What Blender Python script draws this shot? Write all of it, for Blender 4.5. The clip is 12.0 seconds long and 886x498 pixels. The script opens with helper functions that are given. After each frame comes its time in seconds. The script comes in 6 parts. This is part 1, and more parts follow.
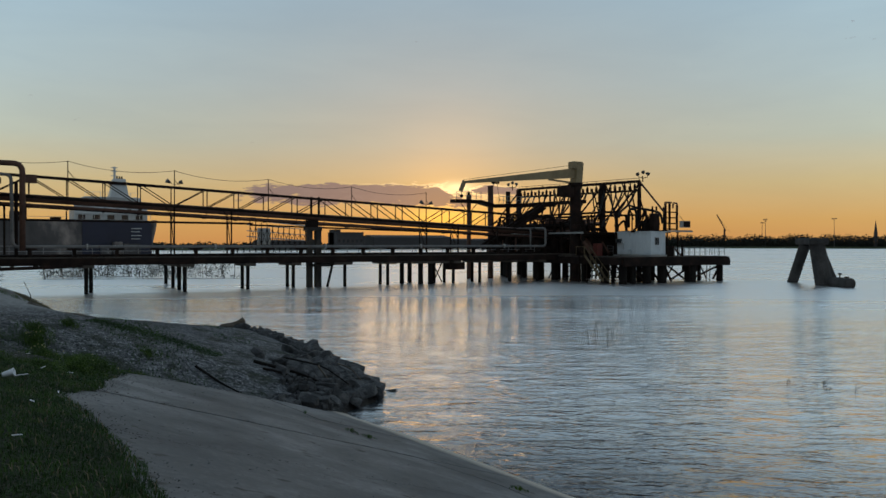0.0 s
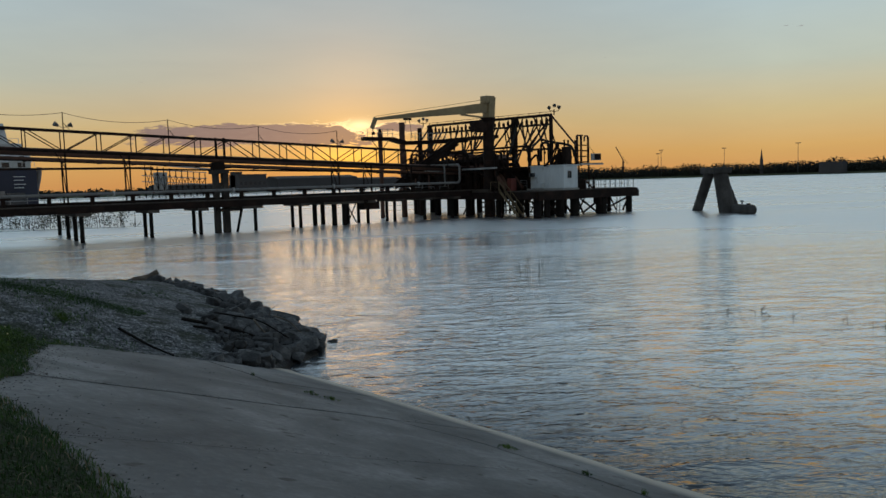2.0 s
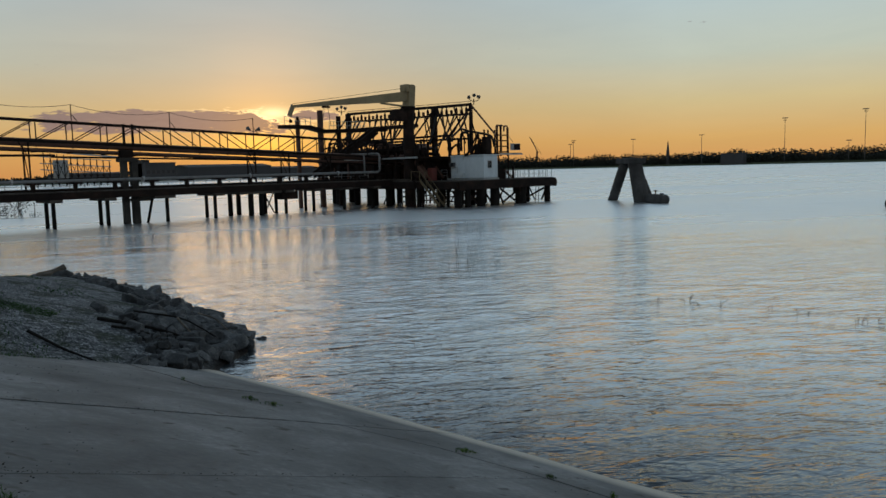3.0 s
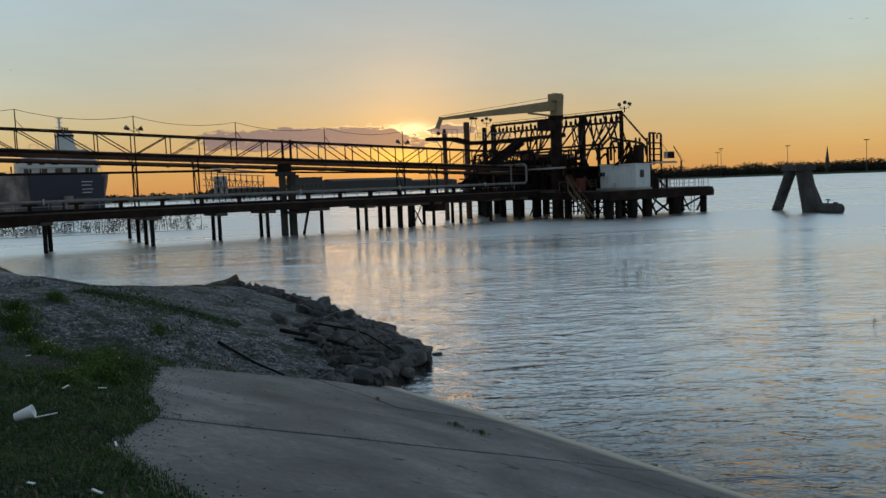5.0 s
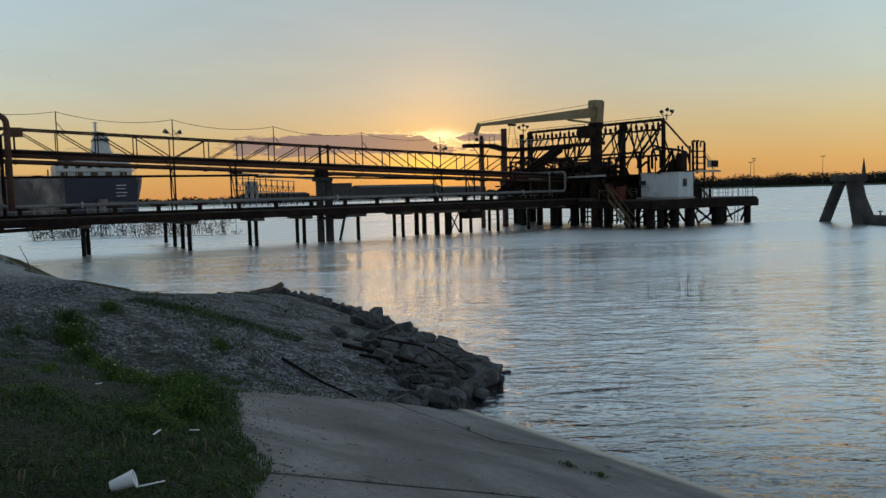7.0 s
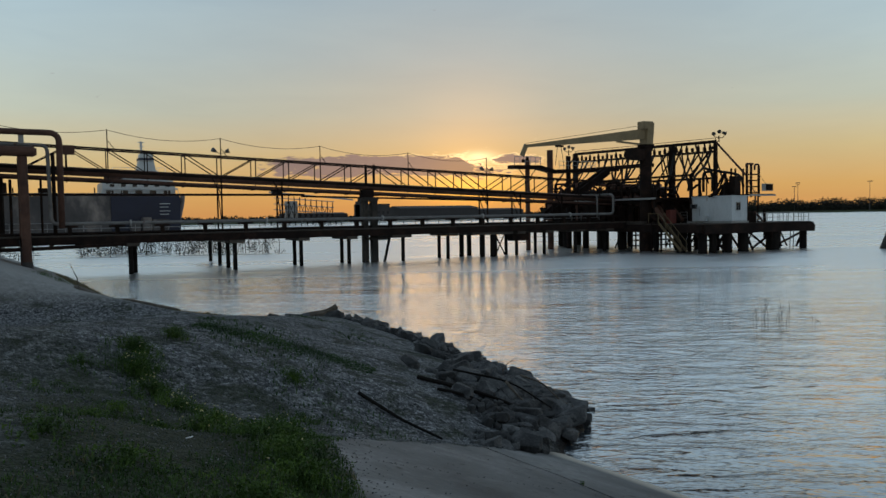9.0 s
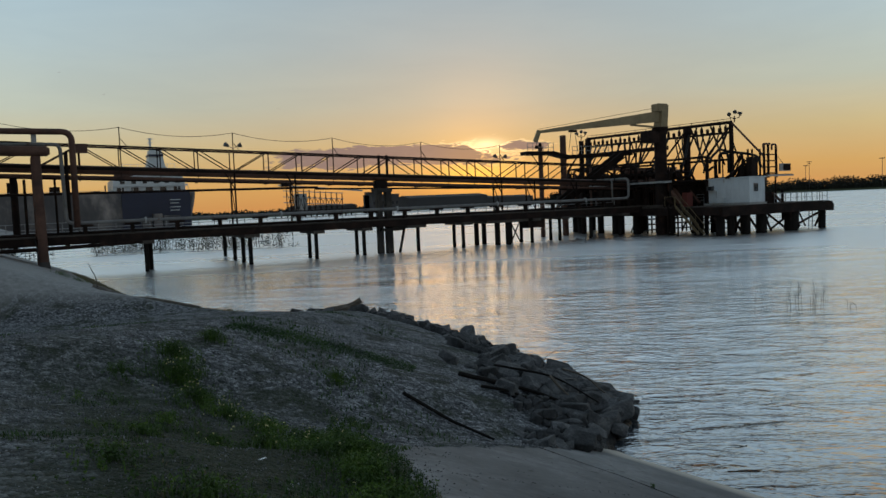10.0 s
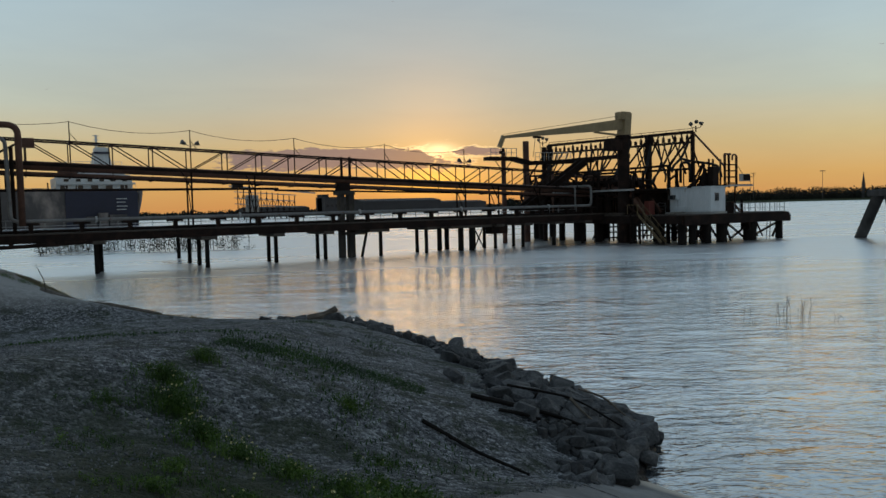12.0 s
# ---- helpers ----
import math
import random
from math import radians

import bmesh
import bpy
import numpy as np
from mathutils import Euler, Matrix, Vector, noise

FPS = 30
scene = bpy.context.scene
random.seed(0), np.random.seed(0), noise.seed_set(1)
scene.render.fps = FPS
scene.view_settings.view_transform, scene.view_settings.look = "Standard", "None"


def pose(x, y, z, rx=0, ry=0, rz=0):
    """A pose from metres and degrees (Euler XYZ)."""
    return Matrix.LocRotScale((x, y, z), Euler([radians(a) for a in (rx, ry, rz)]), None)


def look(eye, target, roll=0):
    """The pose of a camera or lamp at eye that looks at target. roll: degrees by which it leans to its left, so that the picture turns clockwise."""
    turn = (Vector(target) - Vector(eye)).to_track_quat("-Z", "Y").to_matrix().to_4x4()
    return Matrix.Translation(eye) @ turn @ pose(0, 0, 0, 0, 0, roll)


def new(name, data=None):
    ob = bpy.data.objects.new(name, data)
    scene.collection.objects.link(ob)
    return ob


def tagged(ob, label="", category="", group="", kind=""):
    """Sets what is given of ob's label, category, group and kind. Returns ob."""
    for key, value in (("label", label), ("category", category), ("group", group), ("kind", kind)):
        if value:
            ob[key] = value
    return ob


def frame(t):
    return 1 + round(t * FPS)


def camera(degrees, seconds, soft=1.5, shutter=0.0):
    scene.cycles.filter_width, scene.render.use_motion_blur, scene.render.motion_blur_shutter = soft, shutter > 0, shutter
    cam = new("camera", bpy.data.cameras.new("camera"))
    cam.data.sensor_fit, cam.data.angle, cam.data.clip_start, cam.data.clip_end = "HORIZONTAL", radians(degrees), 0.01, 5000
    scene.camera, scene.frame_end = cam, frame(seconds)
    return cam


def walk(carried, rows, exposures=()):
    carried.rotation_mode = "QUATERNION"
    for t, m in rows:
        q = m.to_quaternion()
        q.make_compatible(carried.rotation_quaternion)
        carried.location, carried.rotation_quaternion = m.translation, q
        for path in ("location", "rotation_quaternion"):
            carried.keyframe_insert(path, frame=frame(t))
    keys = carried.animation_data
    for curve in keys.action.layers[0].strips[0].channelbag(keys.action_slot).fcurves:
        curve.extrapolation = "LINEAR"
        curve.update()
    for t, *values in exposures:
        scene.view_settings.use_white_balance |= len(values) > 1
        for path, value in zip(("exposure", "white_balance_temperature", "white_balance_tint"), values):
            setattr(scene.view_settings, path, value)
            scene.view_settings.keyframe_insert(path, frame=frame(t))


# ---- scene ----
cam = camera(60.2, 12.0)
PATH = [
    (0, (0.626, 0.458, 4.778), (1.634, 2.186, 4.766), 0.0),
    (0.5, (0.546, 0.88, 4.781), (1.528, 2.623, 4.767), -0.4),
    (1, (0.545, 1.309, 4.794), (1.534, 3.047, 4.76), -0.9),
    (1.5, (0.433, 1.741, 4.795), (1.48, 3.443, 4.705), -1.3),
    (2, (0.48, 2.211, 4.819), (1.684, 3.798, 4.642), -1.7),
    (2.5, (0.504, 2.643, 4.86), (1.89, 4.064, 4.624), -1.8),
    (4.3, (0.358, 4.273, 4.752), (1.568, 5.862, 4.634), -1.0),
    (4.5, (0.368, 4.446, 4.741), (1.546, 6.056, 4.602), -1.3),
    (5, (0.334, 4.906, 4.764), (1.426, 6.573, 4.596), -2.2),
    (5.5, (0.252, 5.352, 4.766), (1.299, 7.044, 4.565), -3.3),
    (6, (0.295, 5.832, 4.742), (1.327, 7.532, 4.528), -3.2),
    (6.5, (0.213, 6.27, 4.752), (1.243, 7.975, 4.564), -2.4),
    (7, (0.138, 6.719, 4.765), (1.172, 8.424, 4.618), -1.6),
    (7.2, (0.118, 6.897, 4.77), (1.157, 8.601, 4.64), -1.3),
    (9, (-0.061, 8.437, 4.767), (0.895, 10.191, 4.678), -1.0),
    (9.5, (-0.261, 8.802, 4.802), (0.673, 10.566, 4.681), -1.6),
    (10, (-0.334, 9.209, 4.843), (0.598, 10.974, 4.725), -2.5),
    (10.5, (-0.463, 9.723, 4.816), (0.499, 11.475, 4.753), -1.8),
    (11, (-0.551, 10.206, 4.78), (0.474, 11.923, 4.746), -1.2),
    (11.5, (-0.555, 10.727, 4.827), (0.517, 12.415, 4.79), -0.9),
    (12, (-0.672, 11.078, 4.887), (0.371, 12.781, 4.776), -1.5),
]
walk(cam, [(t, look(eye, target, roll)) for t, eye, target, roll in PATH], [(0.0, -0.06), (2.5, -0.02), (4.5, 0.05), (7.0, 0.10), (9.5, 0.0), (12.0, 0.0)])

# ---- world, sun, exposure ----
SUN_AZ, SUN_EL = radians(30.0), radians(2.6)
SUN_DIR = Vector((math.sin(SUN_AZ) * math.cos(SUN_EL), math.cos(SUN_AZ) * math.cos(SUN_EL), math.sin(SUN_EL)))
GAP_AZ, GLOW_EL = radians(30.9), radians(5.6)
GLOW_DIR = Vector((math.sin(GAP_AZ) * math.cos(GLOW_EL), math.cos(GAP_AZ) * math.cos(GLOW_EL), math.sin(GLOW_EL)))
scene.view_settings.exposure = 0.0


class Tree:
    """Small wrapper that adds and links shader nodes."""

    def __init__(self, tree):
        self.t = tree
        tree.nodes.clear()

    def n(self, kind, ins=None, operation="", use_clamp=False, data_type="", blend_type=""):
        node = self.t.nodes.new(kind)
        if operation:
            node.operation = operation
        if use_clamp:
            node.use_clamp = True
        if data_type:
            node.data_type = data_type
        if blend_type:
            node.blend_type = blend_type
        for key, value in (ins or {}).items():
            if hasattr(value, "is_linked"):
                self.t.links.new(value, node.inputs[key])
            else:
                node.inputs[key].default_value = value
        return node

    def math(self, op, a, b=0.0, clamp=False):
        return self.n("ShaderNodeMath", {0: a, 1: b}, operation=op, use_clamp=clamp).outputs[0]

    def ramp(self, fac, stops):
        node = self.n("ShaderNodeValToRGB", {0: fac})
        els = node.color_ramp.elements
        while len(els) < len(stops):
            els.new(0.5)
        for el, (p, c) in zip(els, stops):
            el.position = p
            el.color = (*c, 1.0) if len(c) == 3 else c
        return node.outputs[0]

    def noise(self, vec, scale, detail=4.0, rough=0.55, dist=0.0):
        return self.n("ShaderNodeTexNoise", {"Vector": vec, "Scale": scale, "Detail": detail, "Roughness": rough, "Distortion": dist}).outputs[0]

    def mix(self, fac, a, b, blend="MIX"):
        node = self.n("ShaderNodeMix", {0: fac}, data_type="RGBA", blend_type=blend)
        for sock, v in ((node.inputs[6], a), (node.inputs[7], b)):
            if hasattr(v, "is_linked"):
                self.t.links.new(v, sock)
            else:
                sock.default_value = (*v, 1.0)
        return node.outputs[2]


def build_world():
    world = bpy.data.worlds.new("evening_sky")
    world.use_nodes = True
    scene.world = world
    t = Tree(world.node_tree)
    sky = t.n("ShaderNodeTexSky")
    sky.sky_type, sky.sun_disc, sky.sun_elevation, sky.sun_rotation = "NISHITA", False, SUN_EL, SUN_AZ
    sky.air_density, sky.dust_density, sky.ozone_density = 1.0, 2.0, 1.5
    vec = t.n("ShaderNodeTexCoord").outputs["Generated"]
    sep = t.n("ShaderNodeSeparateXYZ", {0: vec}).outputs
    up = t.math("MAXIMUM", sep[2], 0.0)
    # evening gradient from the warm horizon to the cool zenith
    grad = t.ramp(up, [(0.0, (0.66, 0.31, 0.10)), (0.03, (0.69, 0.39, 0.13)), (0.075, (0.64, 0.49, 0.25)), (0.13, (0.525, 0.54, 0.44)),
                       (0.20, (0.46, 0.54, 0.54)), (0.30, (0.38, 0.51, 0.59)), (0.42, (0.42, 0.56, 0.67)), (0.60, (0.37, 0.47, 0.55)), (1.0, (0.13, 0.18, 0.24))])
    # warm glow round the sun
    dot = t.n("ShaderNodeVectorMath", {0: vec, 1: tuple(SUN_DIR)}, operation="DOT_PRODUCT").outputs["Value"]
    dot = t.math("MAXIMUM", dot, 0.0)
    wide = t.math("POWER", dot, 60.0)
    tight = t.math("POWER", dot, 900.0)
    col = t.mix(1.0, grad, t.mix(wide, (0, 0, 0), (0.06, 0.015, 0.0)), "ADD")
    col = t.mix(1.0, col, t.mix(tight, (0, 0, 0), (0.16, 0.07, 0.0)), "ADD")
    column = t.math("POWER", t.math("MAXIMUM", t.n("ShaderNodeVectorMath", {0: vec, 1: tuple(GLOW_DIR)}, operation="DOT_PRODUCT").outputs["Value"], 0.0), 420.0)
    col = t.mix(1.0, col, t.mix(column, (0, 0, 0), (0.13, 0.05, -0.08)), "ADD")
    # paler and cooler to either side of the sun
    side = t.n("ShaderNodeMapRange", {0: dot, 1: 0.99, 2: 0.86}).outputs[0]
    col = t.mix(1.0, col, t.mix(side, (0.94, 0.92, 0.92), (1.09, 1.15, 1.19)), "MULTIPLY")
    # the sky away from the sun is cooler and dimmer
    away = t.n("ShaderNodeMapRange", {0: dot, 1: 0.0, 2: 0.62, 3: 0.50, 4: 0.0}).outputs[0]
    col = t.mix(away, col, (0.15, 0.17, 0.20))
    # a ragged bank of flat cloud lying low over the sun, with a wisp beyond the gap
    az = t.math("ARCTAN2", sep[0], sep[1])
    off = t.math("SUBTRACT", az, SUN_AZ)
    u = t.math("MULTIPLY", t.math("SUBTRACT", az, GAP_AZ), 57.296)
    e = t.math("MULTIPLY", t.math("ARCSINE", sep[2]), 57.296)

    def bell(v, centre, width, power):
        d = t.math("ABSOLUTE", t.math("DIVIDE", t.math("SUBTRACT", v, centre), width))
        return t.math("POWER", 2.718, t.math("MULTIPLY", t.math("POWER", d, power), -1.0))
    n1 = t.noise(t.n("ShaderNodeCombineXYZ", {0: t.math("MULTIPLY", u, 0.30), 1: t.math("MULTIPLY", e, 1.25), 2: 3.7}).outputs[0], 1.0, 8.0, 0.62, 0.6)
    n2 = t.noise(t.n("ShaderNodeCombineXYZ", {0: t.math("MULTIPLY", u, 0.9), 1: t.math("MULTIPLY", e, 3.6), 2: 8.1}).outputs[0], 1.0, 6.0, 0.6, 0.8)
    bank = t.math("MULTIPLY", bell(e, 3.72, 0.86, 4.0), bell(u, -7.2, 8.6, 6.0))
    wisp = t.math("MULTIPLY", t.math("MULTIPLY", bell(e, 4.05, 0.42, 2.0), bell(u, 3.2, 2.3, 4.0)), 0.92)
    under = t.math("MULTIPLY", t.math("MULTIPLY", bell(e, 3.15, 0.42, 2.0), bell(u, -0.5, 3.6, 4.0)), 0.85)
    hole = t.math("MULTIPLY", bell(u, 0.45, 1.25, 2.0), bell(e, 4.22, 0.42, 2.0))
    dens = t.math("MAXIMUM", t.math("MAXIMUM", bank, wisp), under)
    dens = t.math("ADD", dens, t.math("ADD", t.math("MULTIPLY", t.math("SUBTRACT", n1, 0.5), 1.7), t.math("MULTIPLY", t.math("SUBTRACT", n2, 0.5), 1.5)))
    dens = t.math("SUBTRACT", dens, t.math("MULTIPLY", hole, 0.62))
    body = t.n("ShaderNodeMapRange", {0: dens, 1: 0.50, 2: 0.66, 3: 0.0, 4: 0.95}).outputs[0]
    rim = t.math("MULTIPLY", t.n("ShaderNodeMapRange", {0: dens, 1: 0.26, 2: 0.48}).outputs[0], t.n("ShaderNodeMapRange", {0: dens, 1: 0.50, 2: 0.60, 3: 1.0, 4: 0.0}).outputs[0])
    near = t.math("MULTIPLY", bell(u, 0.0, 5.5, 2.0), bell(e, 4.1, 1.1, 2.0))
    clear = t.math("SUBTRACT", 1.0, body)
    # brighter band of clear sky under the bank
    strip = t.math("MULTIPLY", bell(u, -0.3, 3.2, 2.0), bell(e, 2.0, 0.9, 2.0))
    col = t.mix(1.0, col, t.mix(strip, (0, 0, 0), (0.46, 0.27, -0.04)), "ADD")
    cloud = t.mix(n2, (0.15, 0.122, 0.150), (0.25, 0.20, 0.215))
    col = t.mix(body, col, t.mix(tight, cloud, (0.30, 0.20, 0.16)))
    col = t.mix(1.0, col, t.mix(t.math("MULTIPLY", rim, near), (0, 0, 0), (0.60, 0.47, 0.26)), "ADD")
    col = t.mix(1.0, col, t.mix(t.math("MULTIPLY", hole, clear), (0, 0, 0), (0.75, 0.66, 0.40)), "ADD")
    # thin high haze streaks
    haze = t.noise(t.n("ShaderNodeCombineXYZ", {0: t.math("MULTIPLY", off, 3.0), 1: t.math("MULTIPLY", sep[2], 14.0), 2: 1.0}).outputs[0], 1.6, 4.0, 0.6, 0.4)
    col = t.mix(1.0, col, t.ramp(haze, [(0.3, (0.965, 0.97, 0.98)), (0.7, (1.035, 1.03, 1.02))]), "MULTIPLY")
    # below the horizon
    low = t.n("ShaderNodeMapRange", {0: sep[2], 1: -0.02, 2: 0.0}).outputs[0]
    col = t.mix(low, (0.10, 0.09, 0.08), col)
    air = t.mix(1.0, sky.outputs[0], (0.05, 0.05, 0.05), "MULTIPLY")
    col = t.mix(0.12, col, air)
    bg = t.n("ShaderNodeBackground", {"Color": col, "Strength": 1.0})
    out = t.n("ShaderNodeOutputWorld", {0: bg.outputs[0]})
    return out


build_world()
sun_data = bpy.data.lights.new("sun", "SUN")
sun_data.energy, sun_data.angle, sun_data.color = 0.06, radians(12.0), (1.0, 0.62, 0.30)
sun = new("sun", sun_data)
sun.matrix_world = look((0, 0, 30), Vector((0, 0, 30)) - SUN_DIR)

# ---- materials ----


def material(name, colors, rough=0.6, metal=0.0, scale=3.0, fine=25.0, bump=0.3, bump_dist=0.02, stretch=(1, 1, 1), spots=None, per_object=0.0, spec=0.5, toe_sheen=None):
    """Procedural surface: a broad and a fine noise mix the colours, a bump gives relief."""
    m = bpy.data.materials.new(name)
    m.use_nodes = True
    t = Tree(m.node_tree)
    co = t.n("ShaderNodeNewGeometry").outputs["Position"]
    co = t.n("ShaderNodeMapping", {"Vector": co, "Scale": stretch}).outputs[0]
    broad = t.noise(co, scale, 5.0, 0.6, 0.4)
    small = t.noise(co, fine, 3.0, 0.65)
    f = t.math("ADD", t.math("MULTIPLY", broad, 0.65), t.math("MULTIPLY", small, 0.35))
    k = len(colors) - 1
    col = t.ramp(f, [(0.32 + 0.36 * i / max(k, 1), c) for i, c in enumerate(colors)])
    if per_object:
        rnd = t.n("ShaderNodeObjectInfo").outputs["Random"]
        v = t.n("ShaderNodeMapRange", {0: rnd, 3: 1.0 - per_object, 4: 1.0 + per_object}).outputs[0]
        col = t.n("ShaderNodeHueSaturation", {"Color": col, "Value": v, "Fac": 1.0}).outputs[0]
    if spots:
        s = t.noise(co, spots[0], 2.0, 0.5)
        col = t.mix(t.n("ShaderNodeMapRange", {0: s, 1: spots[1], 2: spots[1] + 0.06}).outputs[0], col, spots[2])
    r = t.n("ShaderNodeMapRange", {0: small, 1: 0.3, 2: 0.7, 3: max(rough - 0.12, 0.03), 4: min(rough + 0.12, 1.0)}).outputs[0]
    # pale band near the waterline: reflected sky painted into the base colour
    if toe_sheen is not None:
        z = t.n("ShaderNodeSeparateXYZ", {0: t.n("ShaderNodeNewGeometry").outputs["Position"]}).outputs[2]
        z = t.math("ADD", z, t.math("MULTIPLY", t.math("SUBTRACT", broad, 0.5), toe_sheen[2]))
        wet = t.n("ShaderNodeMapRange", {0: z, 1: toe_sheen[0], 2: toe_sheen[1], 3: 1.0, 4: 0.0}).outputs[0]
        col = t.mix(wet, col, toe_sheen[3])
    bsdf = t.n("ShaderNodeBsdfPrincipled", {"Base Color": col, "Roughness": r, "Metallic": metal, "Specular IOR Level": spec})
    if bump:
        h = t.math("ADD", t.math("MULTIPLY", broad, 0.5), small)
        b = t.n("ShaderNodeBump", {"Height": h, "Strength": bump, "Distance": bump_dist})
        if toe_sheen is not None:
            t.t.links.new(t.math("MULTIPLY", t.math("SUBTRACT", 1.0, wet), bump), b.inputs["Strength"])
        t.t.links.new(b.outputs[0], bsdf.inputs["Normal"])
    t.n("ShaderNodeOutputMaterial", {0: bsdf.outputs[0]})
    return m


def water_material():
    """Murky river: long low swells with fine wind ripples that merge into a soft gloss far out. Distant brightness is
    put into colour and IOR.
    """
    m = bpy.data.materials.new("river_water")
    m.use_nodes = True
    t = Tree(m.node_tree)
    pos = t.n("ShaderNodeNewGeometry").outputs["Position"]

    def waves(angle, sx, sy, scale, detail, dist):
        turned = t.n("ShaderNodeMapping", {"Vector": pos, "Rotation": (0, 0, radians(angle))}).outputs[0]
        drawn = t.n("ShaderNodeMapping", {"Vector": turned, "Scale": (sx, sy, 1.0)}).outputs[0]
        return t.noise(drawn, scale, detail, 0.5, dist)
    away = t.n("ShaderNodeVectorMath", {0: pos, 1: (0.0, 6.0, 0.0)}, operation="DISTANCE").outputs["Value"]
    fine = waves(26, 0.45, 1.2, 6.5, 2.0, 0.9)
    cross = waves(50, 0.45, 1.2, 3.0, 2.0, 0.8)
    chop = waves(30, 0.40, 1.15, 1.45, 3.0, 0.8)
    gust = waves(24, 0.10, 0.9, 0.10, 4.0, 0.8)
    calm = t.n("ShaderNodeMapRange", {0: gust, 1: 0.36, 2: 0.64, 3: 0.55, 4: 1.25}).outputs[0]
    near = t.math("MULTIPLY", calm, t.n("ShaderNodeMapRange", {0: away, 1: 10.0, 2: 60.0, 3: 1.0, 4: 0.40}).outputs[0])
    mid = t.math("MULTIPLY", calm, t.n("ShaderNodeMapRange", {0: away, 1: 25.0, 2: 120.0, 3: 1.0, 4: 0.6}).outputs[0])
    reach = waves(28, 0.30, 1.0, 0.34, 4.0, 0.6)
    slick = waves(24, 0.16, 0.9, 0.085, 4.0, 0.7)
    b0 = t.n("ShaderNodeBump", {"Height": slick, "Strength": t.n("ShaderNodeMapRange", {0: away, 1: 70.0, 2: 220.0}).outputs[0], "Distance": 2.2})
    b0 = t.n("ShaderNodeBump", {"Height": reach, "Strength": t.n("ShaderNodeMapRange", {0: away, 1: 22.0, 2: 75.0}).outputs[0], "Distance": 0.60, "Normal": b0.outputs[0]})
    b1 = t.n("ShaderNodeBump", {"Height": chop, "Strength": mid, "Distance": 0.17, "Normal": b0.outputs[0]})
    b2 = t.n("ShaderNodeBump", {"Height": cross, "Strength": near, "Distance": 0.080, "Normal": b1.outputs[0]})
    b3 = t.n("ShaderNodeBump", {"Height": fine, "Strength": near, "Distance": 0.038, "Normal": b2.outputs[0]})
    rough = t.math("ADD", t.n("ShaderNodeMapRange", {0: away, 1: 14.0, 2: 75.0, 3: 0.03, 4: 0.29}).outputs[0], t.n("ShaderNodeMapRange", {0: gust, 1: 0.4, 2: 0.62, 3: -0.02, 4: 0.05}).outputs[0])
    # brightness of the far water painted in: base colour pales with distance
    far_pale = t.n("ShaderNodeMapRange", {0: away, 1: 11.0, 2: 40.0}).outputs[0]
    col = t.mix(far_pale, t.ramp(gust, [(0.3, (0.022, 0.034, 0.046)), (0.7, (0.034, 0.047, 0.060))]), (0.18, 0.20, 0.22))
    # sky sheen forced up with distance by an IOR far above real water
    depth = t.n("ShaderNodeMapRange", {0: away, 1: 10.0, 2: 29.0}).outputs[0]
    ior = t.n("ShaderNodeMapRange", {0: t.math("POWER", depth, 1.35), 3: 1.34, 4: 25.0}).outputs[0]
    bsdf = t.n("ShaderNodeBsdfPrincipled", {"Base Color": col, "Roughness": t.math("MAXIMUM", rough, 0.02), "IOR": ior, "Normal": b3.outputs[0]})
    t.n("ShaderNodeOutputMaterial", {0: bsdf.outputs[0]})
    return m


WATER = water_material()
# the ramp's bright wet edge is a sheen put in as pale colour
CONCRETE = material("weathered_concrete", [(0.052, 0.053, 0.055), (0.134, 0.135, 0.136), (0.27, 0.27, 0.268)], 0.80, spec=0.35, scale=0.55, fine=11, bump=0.45, bump_dist=0.012, spots=(3.2, 0.66, (0.060, 0.057, 0.052)), per_object=0.10, toe_sheen=(0.10, 0.25, 0.10, (0.50, 0.45, 0.38)))
STONE = material("rubble_stone", [(0.022, 0.023, 0.024), (0.066, 0.067, 0.069), (0.17, 0.17, 0.168)], 0.85, spec=0.3, scale=2.2, fine=22, bump=0.7, bump_dist=0.04, per_object=0.35)
GRAVELSTONE = material("gravel_stone", [(0.04, 0.042, 0.046), (0.12, 0.125, 0.132), (0.36, 0.365, 0.37)], 0.9, scale=5.0, fine=40, bump=0.2)
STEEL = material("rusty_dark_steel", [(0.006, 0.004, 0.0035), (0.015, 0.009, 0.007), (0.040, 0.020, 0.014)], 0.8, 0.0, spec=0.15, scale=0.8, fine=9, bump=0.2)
RUST = material("rust_red_steel", [(0.045, 0.021, 0.014), (0.095, 0.044, 0.029), (0.15, 0.075, 0.05)], 0.75, 0.1, scale=0.7, fine=8, bump=0.25)
PIPE_GREY = material("grey_painted_pipe", [(0.22, 0.22, 0.215), (0.33, 0.33, 0.32), (0.42, 0.41, 0.40)], 0.5, 0.1, scale=0.8, fine=10, bump=0.1, spots=(2.5, 0.68, (0.16, 0.08, 0.045)))
DULLPIPE = material("dull_grey_pipe_paint", [(0.10, 0.097, 0.093), (0.16, 0.155, 0.15), (0.23, 0.22, 0.21)], 0.6, 0.1, scale=0.8, fine=10, bump=0.1, spots=(2.5, 0.64, (0.10, 0.05, 0.03)))
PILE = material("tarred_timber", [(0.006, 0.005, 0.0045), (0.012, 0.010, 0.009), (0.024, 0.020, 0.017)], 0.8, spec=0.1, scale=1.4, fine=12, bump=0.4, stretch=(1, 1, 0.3))
